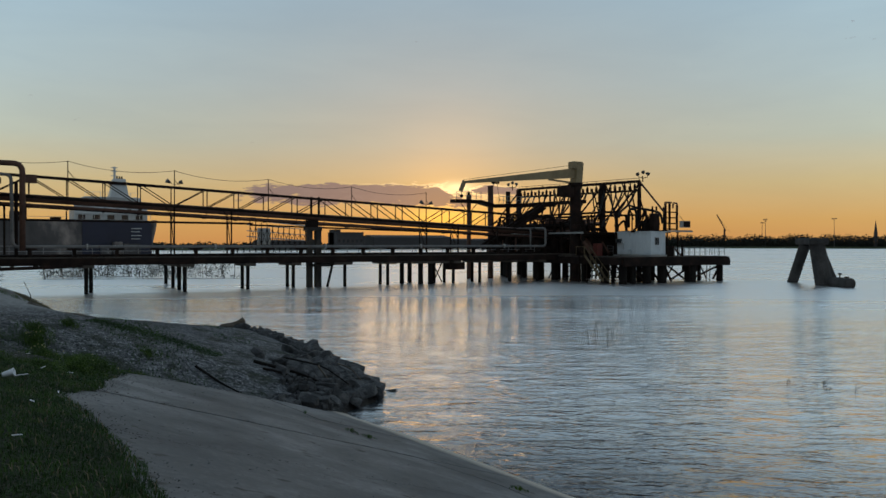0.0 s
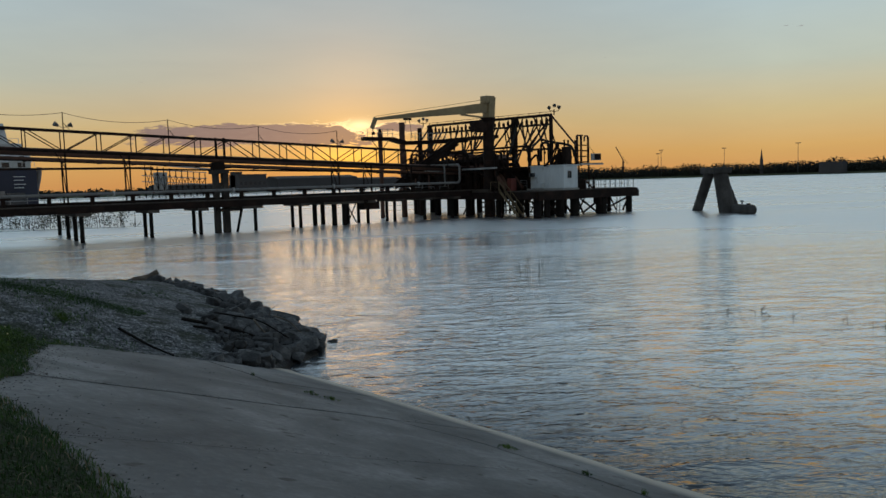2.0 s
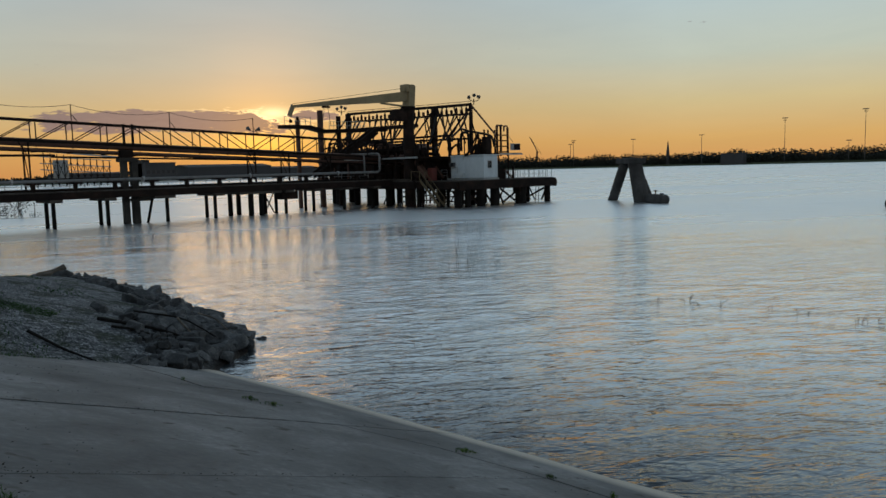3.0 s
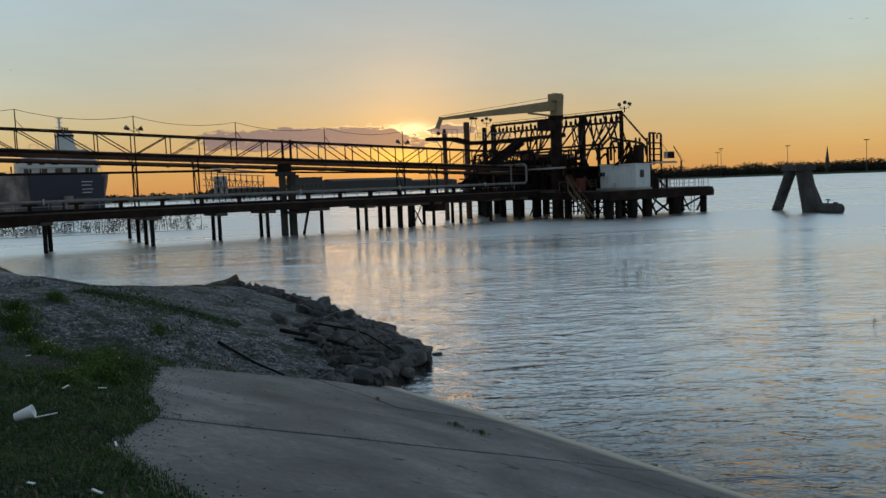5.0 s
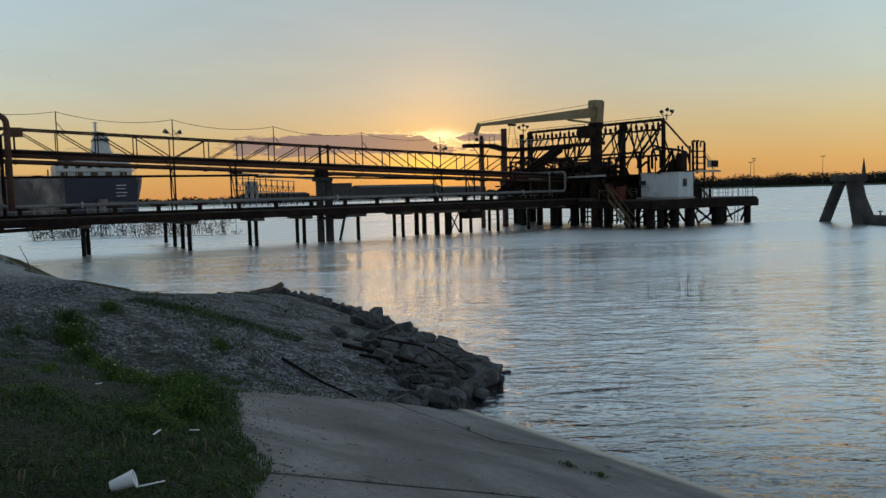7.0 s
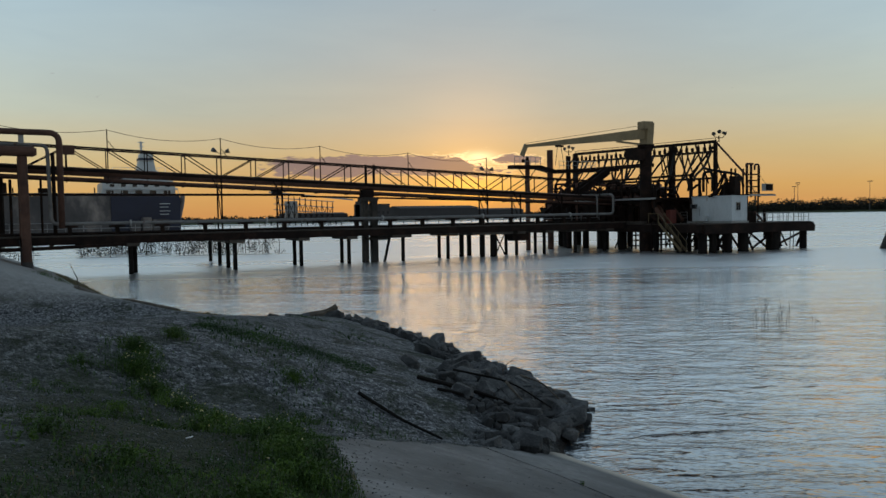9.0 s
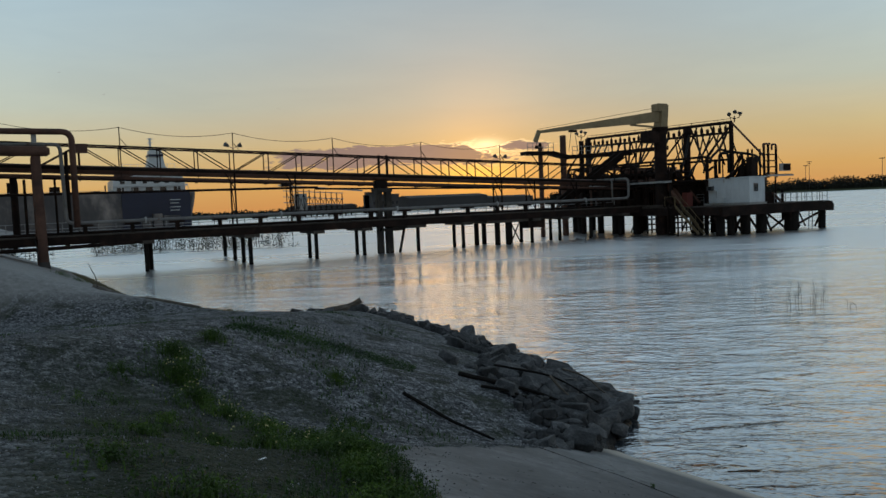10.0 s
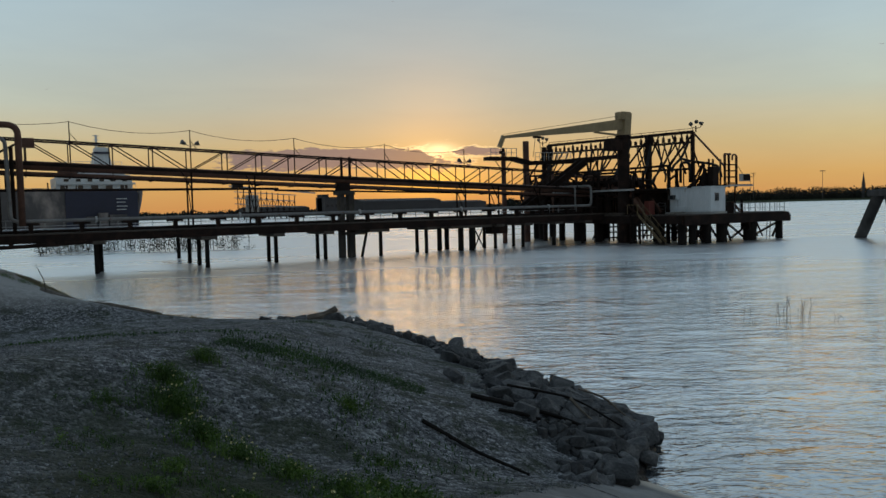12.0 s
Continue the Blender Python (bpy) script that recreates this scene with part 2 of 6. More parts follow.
TIMBER = material("weathered_deck_timber", [(0.03, 0.025, 0.02), (0.06, 0.05, 0.042), (0.10, 0.085, 0.07)], 0.85, spec=0.15, scale=1.2, fine=14, bump=0.4, stretch=(0.3, 1, 1))
PIERCONC = material("stained_pier_concrete", [(0.020, 0.018, 0.016), (0.045, 0.041, 0.038), (0.09, 0.083, 0.077)], 0.9, scale=0.8, fine=9, bump=0.3, stretch=(1, 1, 0.4))
PIERCOL = material("tar_stained_column_concrete", [(0.012, 0.010, 0.008), (0.030, 0.025, 0.021), (0.075, 0.064, 0.053)], 0.9, scale=0.8, fine=9, bump=0.3, stretch=(1, 1, 0.4))
CRANE = material("buff_crane_paint", [(0.17, 0.125, 0.065), (0.25, 0.185, 0.095), (0.32, 0.24, 0.13)], 0.55, scale=0.9, fine=10, bump=0.1)
WHITE = material("white_shed_cladding", [(0.42, 0.46, 0.48), (0.54, 0.58, 0.60), (0.62, 0.66, 0.68)], 0.6, scale=0.8, fine=9, bump=0.06, stretch=(1, 1, 0.35), spots=(1.6, 0.70, (0.42, 0.40, 0.38)))
GLASS = material("dark_window_glass", [(0.02, 0.025, 0.03), (0.03, 0.035, 0.04)], 0.08, scale=2, fine=9, bump=0)
RUBBER = material("black_hose_rubber", [(0.012, 0.012, 0.012), (0.025, 0.024, 0.023)], 0.7, spec=0.2, scale=3, fine=20, bump=0.2)
RAIL = material("galvanised_rail", [(0.25, 0.25, 0.25), (0.38, 0.38, 0.38)], 0.5, 0.5, scale=2, fine=20, bump=0.1)
YELLOW = material("worn_yellow_stair_paint", [(0.07, 0.048, 0.024), (0.14, 0.098, 0.042)], 0.6, scale=2, fine=20, bump=0.1)
LAMP = material("lamp_housing_metal", [(0.05, 0.05, 0.05), (0.09, 0.09, 0.085)], 0.5, 0.4, scale=4, fine=20, bump=0.1)
GRASS = material("grass_blades", [(0.006, 0.018, 0.003), (0.024, 0.062, 0.007), (0.070, 0.130, 0.018)], 0.65, scale=1.3, fine=9, bump=0, spec=0.25)
DRYGRASS = material("dry_grass", [(0.10, 0.085, 0.045), (0.17, 0.14, 0.07)], 0.8, scale=2, fine=10, bump=0)
LEAF = material("weed_leaves", [(0.012, 0.028, 0.004), (0.040, 0.085, 0.010), (0.14, 0.23, 0.030)], 0.6, scale=2.5, fine=12, bump=0, spec=0.3)
SOIL = material("grassy_soil", [(0.024, 0.034, 0.010), (0.040, 0.052, 0.016), (0.07, 0.07, 0.035)], 0.95, scale=1.4, fine=22, bump=0.8, bump_dist=0.03)
WOODS = material("far_foliage", [(0.008, 0.010, 0.006), (0.014, 0.017, 0.010), (0.022, 0.025, 0.015)], 0.9, scale=0.05, fine=0.4, bump=0)
BARK = material("driftwood", [(0.05, 0.04, 0.03), (0.11, 0.09, 0.07), (0.20, 0.17, 0.14)], 0.9, scale=3, fine=24, bump=0.5, stretch=(1, 1, 1))
HULL = material("navy_hull_paint", [(0.005, 0.007, 0.022), (0.012, 0.015, 0.040)], 0.5, scale=0.15, fine=1.0, bump=0.05)
# faded paint; its palest warm tone also paints in the sunset's sheen
HULLGREY = material("faded_hull_paint_with_sheen", [(0.02, 0.02, 0.024), (0.07, 0.062, 0.06), (0.30, 0.25, 0.22)], 0.5, scale=0.05, fine=0.2, bump=0.02, stretch=(1, 1, 0.6))
SHIPWHITE = material("ship_white_paint", [(0.42, 0.44, 0.44), (0.62, 0.64, 0.64)], 0.5, scale=0.2, fine=1.2, bump=0.04)
FARWALL = material("far_building_wall", [(0.035, 0.032, 0.032), (0.06, 0.055, 0.055)], 0.9, scale=0.05, fine=0.4, bump=0)
FOAMCUP = material("white_foam", [(0.80, 0.83, 0.88), (0.86, 0.89, 0.93)], 0.6, scale=20, fine=120, bump=0.05)
RED = material("red_cabinet_paint", [(0.10, 0.02, 0.014), (0.15, 0.03, 0.02)], 0.6, scale=2, fine=12, bump=0.1)
CABLE = material("black_cable", [(0.012, 0.012, 0.012), (0.02, 0.02, 0.02)], 0.6, scale=5, fine=20, bump=0)
FLOWER = material("yellow_flower", [(0.55, 0.48, 0.16), (0.7, 0.66, 0.36)], 0.7, scale=20, fine=60, bump=0)

# ---- mesh helpers ----


def mesh_of(name, bm, mat, smooth=False):
    me = bpy.data.meshes.new(name)
    bm.to_mesh(me)
    bm.free()
    if smooth:
        for p in me.polygons:
            p.use_smooth = True
    me.materials.append(mat)
    return me


def part(name, bm, mat, parent=None, label="", smooth=False):
    ob = new(name, mesh_of(name, bm, mat, smooth))
    if parent is not None:
        ob.parent = parent
        ob.matrix_parent_inverse = parent.matrix_world.inverted()
    if label:
        ob["label"] = label
    return ob


def thing(name, label, category, at=(0, 0, 0), group="", kind=""):
    ob = new(name)
    ob.location = at
    ob.matrix_world = Matrix.Translation(at)
    ob.empty_display_size = 0.3
    return tagged(ob, label, category, group, kind)


def frame_of(a, b):
    a, b = Vector(a), Vector(b)
    d = (b - a)
    return Matrix.Translation((a + b) / 2) @ d.to_track_quat("Z", "Y").to_matrix().to_4x4(), d.length


def tube(a, b, r, n=10, r2=None, bm=None):
    bm = bm or bmesh.new()
    m, length = frame_of(a, b)
    bmesh.ops.create_cone(bm, cap_ends=True, segments=n, radius1=r, radius2=r if r2 is None else r2, depth=length, matrix=m)
    return bm


def bar(a, b, w, h, bm=None):
    """A square-section beam from a to b; h is measured upwards, w across."""
    bm = bm or bmesh.new()
    a, b = Vector(a), Vector(b)
    d = (b - a).normalized()
    up = Vector((0, 0, 1)) if abs(d.z) < 0.95 else Vector((0, 1, 0))
    side = d.cross(up).normalized() * w / 2
    top = side.cross(d).normalized() * h / 2
    vs = [bm.verts.new(p + s * side + u * top) for p in (a, b) for s, u in ((-1, -1), (1, -1), (1, 1), (-1, 1))]
    for f in ((0, 1, 2, 3), (7, 6, 5, 4), (0, 4, 5, 1), (1, 5, 6, 2), (2, 6, 7, 3), (3, 7, 4, 0)):
        bm.faces.new([vs[i] for i in f])
    bmesh.ops.recalc_face_normals(bm, faces=bm.faces[:])
    return bm


def box(lo, hi, bevel=0.0, bm=None):
    own = bm is None
    bm = bm or bmesh.new()
    c = [(a + b) / 2 for a, b in zip(lo, hi)]
    s = [abs(b - a) for a, b in zip(lo, hi)]
    bmesh.ops.create_cube(bm, size=1.0, matrix=Matrix.Translation(c) @ Matrix.Diagonal((*s, 1)))
    if bevel and own:
        bmesh.ops.bevel(bm, geom=bm.edges[:], offset=bevel, segments=2, affect="EDGES", profile=0.5)
    return bm


def rounded(pts, rad, steps=5):
    """A polyline with its corners rounded."""
    pts = [Vector(p) for p in pts]
    out = [pts[0]]
    for p, q, s in zip(pts, pts[1:], pts[2:]):
        d1, d2 = (p - q), (s - q)
        r = min(rad, d1.length * 0.45, d2.length * 0.45)
        a, b = q + d1.normalized() * r, q + d2.normalized() * r
        for i in range(steps + 1):
            u = i / steps
            out.append((1 - u) ** 2 * a + 2 * u * (1 - u) * q + u ** 2 * b)
    out.append(pts[-1])
    return out


def sweep(pts, r, n=10, bm=None, taper=None):
    """A round pipe along a polyline."""
    bm = bm or bmesh.new()
    pts = [Vector(p) for p in pts]
    rings = []
    ref = Vector((0.13, 0.21, 1.0)).normalized()
    for i, p in enumerate(pts):
        d = (pts[min(i + 1, len(pts) - 1)] - pts[max(i - 1, 0)]).normalized()
        s = d.cross(ref)
        if s.length < 0.2:
            s = d.cross(Vector((0.9, 0.4, 0.1)))
        s.normalize()
        if rings and s.dot(last) < 0:
            s = -s
        last = s
        u = s.cross(d)
        rr = r if taper is None else r + (taper - r) * i / (len(pts) - 1)
        rings.append([bm.verts.new(p + rr * (math.cos(k * math.tau / n) * s + math.sin(k * math.tau / n) * u)) for k in range(n)])
    for r1, r2 in zip(rings, rings[1:]):
        for k in range(n):
            bm.faces.new((r1[k], r1[(k + 1) % n], r2[(k + 1) % n], r2[k]))
    bm.faces.new(rings[0][::-1]), bm.faces.new(rings[-1])
    bmesh.ops.recalc_face_normals(bm, faces=bm.faces[:])
    return bm


def sag(a, b, drop, n=12):
    a, b = Vector(a), Vector(b)
    return [a.lerp(b, i / n) - Vector((0, 0, drop * 4 * (i / n) * (1 - i / n))) for i in range(n + 1)]


def lerp(a, b, u):
    return a + (b - a) * u


def smooth(u):
    u = min(max(u, 0.0), 1.0)
    return u * u * (3 - 2 * u)


def table(v, rows):
    """Piecewise linear look-up."""
    if v <= rows[0][0]:
        return rows[0][1]
    for (a, x), (b, y) in zip(rows, rows[1:]):
        if v <= b:
            return lerp(x, y, (v - a) / (b - a))
    return rows[-1][1]

# ---- the setting: river, bank, ramp, far shore ----
SHORE = [(-60, 12.4), (0.0, 10.75), (7.0, 10.4), (11.0, 10.15), (14.0, 9.88), (17.3, 9.55), (20.0, 9.2), (20.8, 9.7), (21.6, 10.7), (22.6, 11.4), (25.5, 12.1), (30.5, 12.9), (37.0, 13.2), (41.0, 12.7), (43.5, 11.2), (47.0, 7.4), (54.0, 4.6), (70.0, 3.6), (86.0, 2.6), (140, -4.0)]
PLATEAU = 3.42


def shore_x(y):
    return table(y, SHORE)


def soft_min(z, top, w):
    """z held smoothly under top."""
    return top - w * math.exp(-(z - top + w) / w) if z > top - w else z


def mound_foot(x):
    """Where the gravel mound covers the concrete."""
    return 16.75 + 0.62 * (x - 2.9) + 0.10 * noise.noise(Vector((x * 2.0, 9.0, 0.0)))


def ground_z(x, y):
    """Height of the bank over the river."""
    d = shore_x(y) - x
    mound = smooth((y - mound_foot(max(x, 1.0)) + 0.25) / 1.5)
    past = smooth((y - 45.5) / 6.0)
    slope = lerp(lerp(0.335, 0.285, mound), 0.355, past)
    z = slope * d
    near = PLATEAU + (0.05 * min(-x, 25.0) if x < 0 else 0.0)
    cap = lerp(near, 3.42 - 0.147 * max(y - 21.0, 0.0), smooth((y - 19.0) / 4.0)) if y > 19 else near
    top = lerp(max(cap, 0.32), near, past)
    z = soft_min(z, top, 0.4)
    z += 0.04 * noise.noise(Vector((x * 0.6, y * 0.6, 0.0))) * smooth((d - 0.4) / 1.5)
    if mound > 0.01 and d > 0:
        z += mound * (1 - past) * 0.09 * noise.noise(Vector((x * 0.33, y * 0.33, 4.0)))
    return z


EDGE = [(-30, 1.75), (6.0, 1.75), (8.7, 1.62), (10.9, 1.35), (12.4, 2.0), (13.4, 2.05), (15.0, 2.55), (16.4, 2.85), (17.0, 3.3)]


def ramp_edge(y):
    """Where the grass ends and the concrete begins."""
    return table(y, EDGE) + 0.12 * noise.noise(Vector((y * 1.7, 3.0, 0.0)))


def grid_mesh(xs, ys, zfun):
    bm = bmesh.new()
    rows = [[bm.verts.new((x, y, zfun(x, y))) for x in xs] for y in ys]
    for r1, r2 in zip(rows, rows[1:]):
        for i in range(len(xs) - 1):
            bm.faces.new((r1[i], r1[i + 1], r2[i + 1], r2[i]))
    return bm


def graded(a, b, first, grow):
    """Numbers from a to b whose steps grow."""
    out, step = [a], first
    while out[-1] + step < b:
        out.append(out[-1] + step)
        step *= grow
    return out + [b]


def water_sheet():
    """One river sheet: small waves near the bank that flatten out with distance."""
    xs = np.array([-3500.0, -600.0, -120.0, -30.0, -8.0, 1.0, 5.0, 8.0] + graded(9.0, 110.0, 0.11, 1.0085) + [160.0, 300.0, 700.0, 1500.0, 3500.0])
    ys = np.array([-2500.0, -500.0, -120.0, -40.0, -14.0] + graded(-8.0, 26.0, 0.16, 1.0) + graded(26.2, 120.0, 0.18, 1.013) + [170.0, 320.0, 700.0, 1600.0, 3800.0])
    gx, gy = np.meshgrid(xs, ys)
    rs = np.random.RandomState(7)
    z = np.zeros_like(gx)
    for k in range(34):
        length = 0.6 * (4.0 ** rs.rand())
        ang = radians(60.0) + rs.normal(0, 0.38)
        amp = 0.0026 * length
        ph = rs.rand() * 6.283
        wob = 0.35 * np.sin(gx * 0.21 + k) + 0.35 * np.sin(gy * 0.17 + 2.0 * k)
        z += amp * np.sin((gx * np.cos(ang) + gy * np.sin(ang)) * 6.283 / length + ph + wob) * np.clip(1.0 - (np.hypot(gx, gy - 6) - 14 * length) / (14 * length), 0.0, 1.0)
    fade = np.clip((np.hypot(gx - 4, gy - 8) - 14.0) / 42.0, 0.0, 1.0)
    fade = 1.0 - fade * fade * (3 - 2 * fade)
    gust = 0.75 + 0.35 * np.sin(gx * 0.16 + 0.8) * np.sin(gy * 0.13 + 0.3)
    inside = (gx > 8.5) & (gx < 110) & (gy > -10) & (gy < 120)
    z *= fade * gust * inside
    z *= np.clip((gx - 9.2) / 1.6, 0.15, 1.0)
    ny, nx = gx.shape
    co = np.stack([gx, gy, z], axis=-1).reshape(-1, 3)
    idx = np.arange(nx * ny).reshape(ny, nx)
    quads = np.stack([idx[:-1, :-1], idx[:-1, 1:], idx[1:, 1:], idx[1:, :-1]], axis=-1).reshape(-1, 4)
    me = bpy.data.meshes.new("water")
    me.from_pydata(co.tolist(), [], quads.tolist())
    for p in me.polygons:
        p.use_smooth = True
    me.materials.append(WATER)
    return new("water", me)


def build_setting():
    wat = water_sheet()
    tagged(wat, "wide grey river with small wind ripples at sunset", "water", kind="structure")
    xs = [-300, -120, -60, -35] + [-22 + 0.75 * i for i in range(24)] + [-4 + 0.22 * i for i in range(87)] + [15.5, 16.5]
    ys = [-60, -30, -12] + [-6 + 0.3 * i for i in range(180)] + [48 + 1.0 * i for i in range(60)] + [115, 135, 200, 320]

    def z(x, y):
        h = ground_z(x, y)
        if y < 24 and x > ramp_edge(y) - 0.05 and y < mound_foot(x) + 0.1:
            h -= 0.10
        return max(h, -1.6)
    land = part("ground", grid_mesh(xs, ys, z), GROUND, smooth=True)
    tagged(land, "grey gravel and grass river bank with a low mound", "ground", kind="structure")
    bed = part("river_bed", grid_mesh([-3500, 0, 3500], [-2500, 0, 3800], lambda x, y: -2.2), SOIL)
    tagged(bed, "muddy bed under the river", "ground", kind="structure")
    return land


def ground_material():
    """Grass soil beside the walk, loose gravel on the mound, smooth old concrete on the far bank."""
    m = bpy.data.materials.new("bank_ground")
    m.use_nodes = True
    t = Tree(m.node_tree)
    pos = t.n("ShaderNodeNewGeometry").outputs["Position"]
    sep = t.n("ShaderNodeSeparateXYZ", {0: pos}).outputs
    broad = t.noise(pos, 0.55, 5.0, 0.65, 0.5)
    mid = t.noise(pos, 4.0, 5.0, 0.65)
    fine = t.noise(pos, 42.0, 3.0, 0.7)
    peb = t.n("ShaderNodeTexVoronoi", {"Vector": pos, "Scale": 15.0}).outputs
    grit = t.n("ShaderNodeTexVoronoi", {"Vector": pos, "Scale": 38.0}).outputs
    tone = t.n("ShaderNodeSeparateColor", {0: peb["Color"]}).outputs[0]
    tone2 = t.n("ShaderNodeSeparateColor", {0: grit["Color"]}).outputs[1]
    mixed = t.math("ADD", t.math("MULTIPLY", tone, 0.40), t.math("ADD", t.math("MULTIPLY", tone2, 0.32), t.math("MULTIPLY", mid, 0.42)))
    stones = t.ramp(mixed, [(0.22, (0.010, 0.011, 0.013)), (0.46, (0.075, 0.078, 0.083)), (0.68, (0.20, 0.207, 0.216)), (0.90, (0.48, 0.49, 0.50))])
    soil = t.ramp(t.math("ADD", t.math("MULTIPLY", fine, 0.4), t.math("MULTIPLY", mid, 0.6)), [(0.3, (0.012, 0.018, 0.008)), (0.5, (0.026, 0.034, 0.014)), (0.7, (0.055, 0.055, 0.034))])
    edge = t.math("ADD", sep[1], t.math("MULTIPLY", t.math("SUBTRACT", broad, 0.5), 7.0))
    g = t.n("ShaderNodeMapRange", {0: edge, 1: 12.0, 2: 14.5}).outputs[0]
    moss = t.n("ShaderNodeMapRange", {0: t.noise(pos, 0.85, 6.0, 0.68, 1.2), 1: 0.50, 2: 0.60, 3: 0.0, 4: 0.8}).outputs[0]
    col = t.mix(g, soil, stones)
    col = t.mix(t.math("MULTIPLY", moss, g), col, soil)
    lane = t.math("ADD", sep[0], t.math("MULTIPLY", t.math("SUBTRACT", broad, 0.5), 3.0))
    verge = t.math("MULTIPLY", t.n("ShaderNodeMapRange", {0: lane, 1: -1.2, 2: 0.2}).outputs[0], t.n("ShaderNodeMapRange", {0: t.math("ADD", edge, lane), 1: 19.0, 2: 24.5, 3: 0.92, 4: 0.0}).outputs[0])
    col = t.mix(verge, col, soil)
    old = t.n("ShaderNodeMapRange", {0: t.math("ADD", sep[1], t.math("MULTIPLY", broad, 2.0)), 1: 48.0, 2: 49.5}).outputs[0]
    col = t.mix(old, col, t.ramp(mid, [(0.3, (0.20, 0.197, 0.19)), (0.7, (0.33, 0.325, 0.315))]))
    h = t.math("ADD", t.math("MULTIPLY", mid, 1.1), t.math("ADD", t.math("MULTIPLY", peb["Distance"], -1.0), t.math("MULTIPLY", grit["Distance"], -0.6)))
    h = t.math("MULTIPLY", h, t.math("SUBTRACT", 1.0, t.math("MULTIPLY", old, 0.85)))
    b = t.n("ShaderNodeBump", {"Height": h, "Strength": 1.0, "Distance": 0.05})
    wet = t.n("ShaderNodeMapRange", {0: sep[2], 1: 0.05, 2: 0.3, 3: 1.0, 4: 0.0}).outputs[0]
    col = t.mix(wet, col, (0.035, 0.032, 0.030))
    r = t.n("ShaderNodeMapRange", {0: wet, 3: 0.95, 4: 0.3}).outputs[0]
    bsdf = t.n("ShaderNodeBsdfPrincipled", {"Base Color": col, "Roughness": r, "Normal": b.outputs[0], "Specular IOR Level": 0.3})
    t.n("ShaderNodeOutputMaterial", {0: bsdf.outputs[0]})
    return m


GROUND = ground_material()
build_setting()

# ---- the pier trestle ----
FRONT, BACK = 80.0, 84.2


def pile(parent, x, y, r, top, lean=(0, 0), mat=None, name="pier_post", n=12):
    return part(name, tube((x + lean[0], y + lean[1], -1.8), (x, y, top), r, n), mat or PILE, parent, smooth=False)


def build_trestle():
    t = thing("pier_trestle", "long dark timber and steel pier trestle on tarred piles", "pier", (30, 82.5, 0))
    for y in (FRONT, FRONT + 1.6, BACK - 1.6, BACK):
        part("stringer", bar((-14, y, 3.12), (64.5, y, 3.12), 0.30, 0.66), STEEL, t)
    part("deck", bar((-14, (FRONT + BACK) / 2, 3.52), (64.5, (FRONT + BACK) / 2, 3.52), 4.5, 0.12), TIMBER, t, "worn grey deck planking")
    rng = random.Random(3)
    for x in (8.05, 23.6, 28.6, 40.2, 49.0, 53.0):
        for y in (81.0, 83.0):
            pile(t, x + (0.55 if x < 10 and y > 82 else rng.uniform(-0.1, 0.1)), y, 0.19, 2.7)
        part("cap_beam", box((x - 0.55, FRONT - 0.15, 2.5), (x + 0.55, BACK + 0.15, 2.79), 0.02), TIMBER, t)
    for x, y in ((16.9, 79.9), (17.1, 83.6), (17.6, 89.5), (18.2, 97.0)):
        pile(t, x, y, 0.2, 2.7)
    part("cap_beam", box((16.4, FRONT - 0.35, 2.5), (17.8, 98.0, 2.79), 0.02), TIMBER, t)
    pile(t, 34.7, 81.0, 0.19, 2.7)
    pile(t, 33.4, 81.4, 0.14, 2.7, (-1.1, 0))
    part("cap_beam", box((33.0, FRONT - 0.1, 2.5), (35.2, BACK, 2.79), 0.02), TIMBER, t)
    for x, y in ((43.2, 83.4), (44.6, 81.2), (44.9, 84.6), (45.6, 80.6), (47.2, 82.6)):
        pile(t, x, y, rng.uniform(0.22, 0.32), 2.7)
    part("cap_beam", box((42.6, FRONT - 0.1, 2.5), (47.9, BACK + 0.8, 2.79), 0.02), TIMBER, t)
    part("cross_brace", bar((46.0, FRONT + 0.9, 2.7), (47.4, FRONT + 0.9, 0.2), 0.08, 0.12), STEEL, t)
    part("cross_brace", bar((47.5, FRONT + 0.95, 2.7), (46.2, FRONT + 0.95, 0.2), 0.08, 0.12), STEEL, t)
    part("utility_box", box((48.2, FRONT + 0.4, 1.7), (50.4, FRONT + 1.6, 2.6), 0.05), STEEL, t)
    for x in (57.5, 62.0):
        pile(t, x, 81.0, 0.22, 2.7)
        part("cap_beam", box((x - 0.6, FRONT - 0.1, 2.5), (x + 0.6, BACK + 0.1, 2.79), 0.02), TIMBER, t)
    # pipe cradles on the front edge
    for i in range(17):
        x = 3.2 + 3.72 * i
        part("pipe_cradle", box((x - 0.62, FRONT - 0.05, 4.22), (x + 0.62, FRONT + 0.9, 4.42), 0.02), STEEL, t)
        part("cradle_post", box((x - 0.16, FRONT + 0.1, 3.58), (x + 0.16, FRONT + 0.5, 4.22)), STEEL, t)
    # hand rail along the far side
    for i in range(52):
        x = -10 + 1.45 * i
        part("rail_post", bar((x, BACK + 0.05, 3.55), (x, BACK + 0.05, 4.62), 0.05, 0.05), RAIL, t)
    for z in (4.1, 4.62):
        part("hand_rail", tube((-10, BACK + 0.05, z), (64, BACK + 0.05, z), 0.03, 6), RAIL, t)
    for y, r, z in ((FRONT + 1.5, 0.10, 3.68), (FRONT + 2.9, 0.12, 3.70)):
        part("pipe_run", tube((-12, y, z), (63, y, z), r, 8), STEEL, t, smooth=True)
    # cables and brackets slung under the near end
    part("slung_pipe", sweep(sag((-12, FRONT - 0.1, 2.7), (7.6, FRONT - 0.1, 2.75), 0.2, 14), 0.16, 8), STEEL, t)
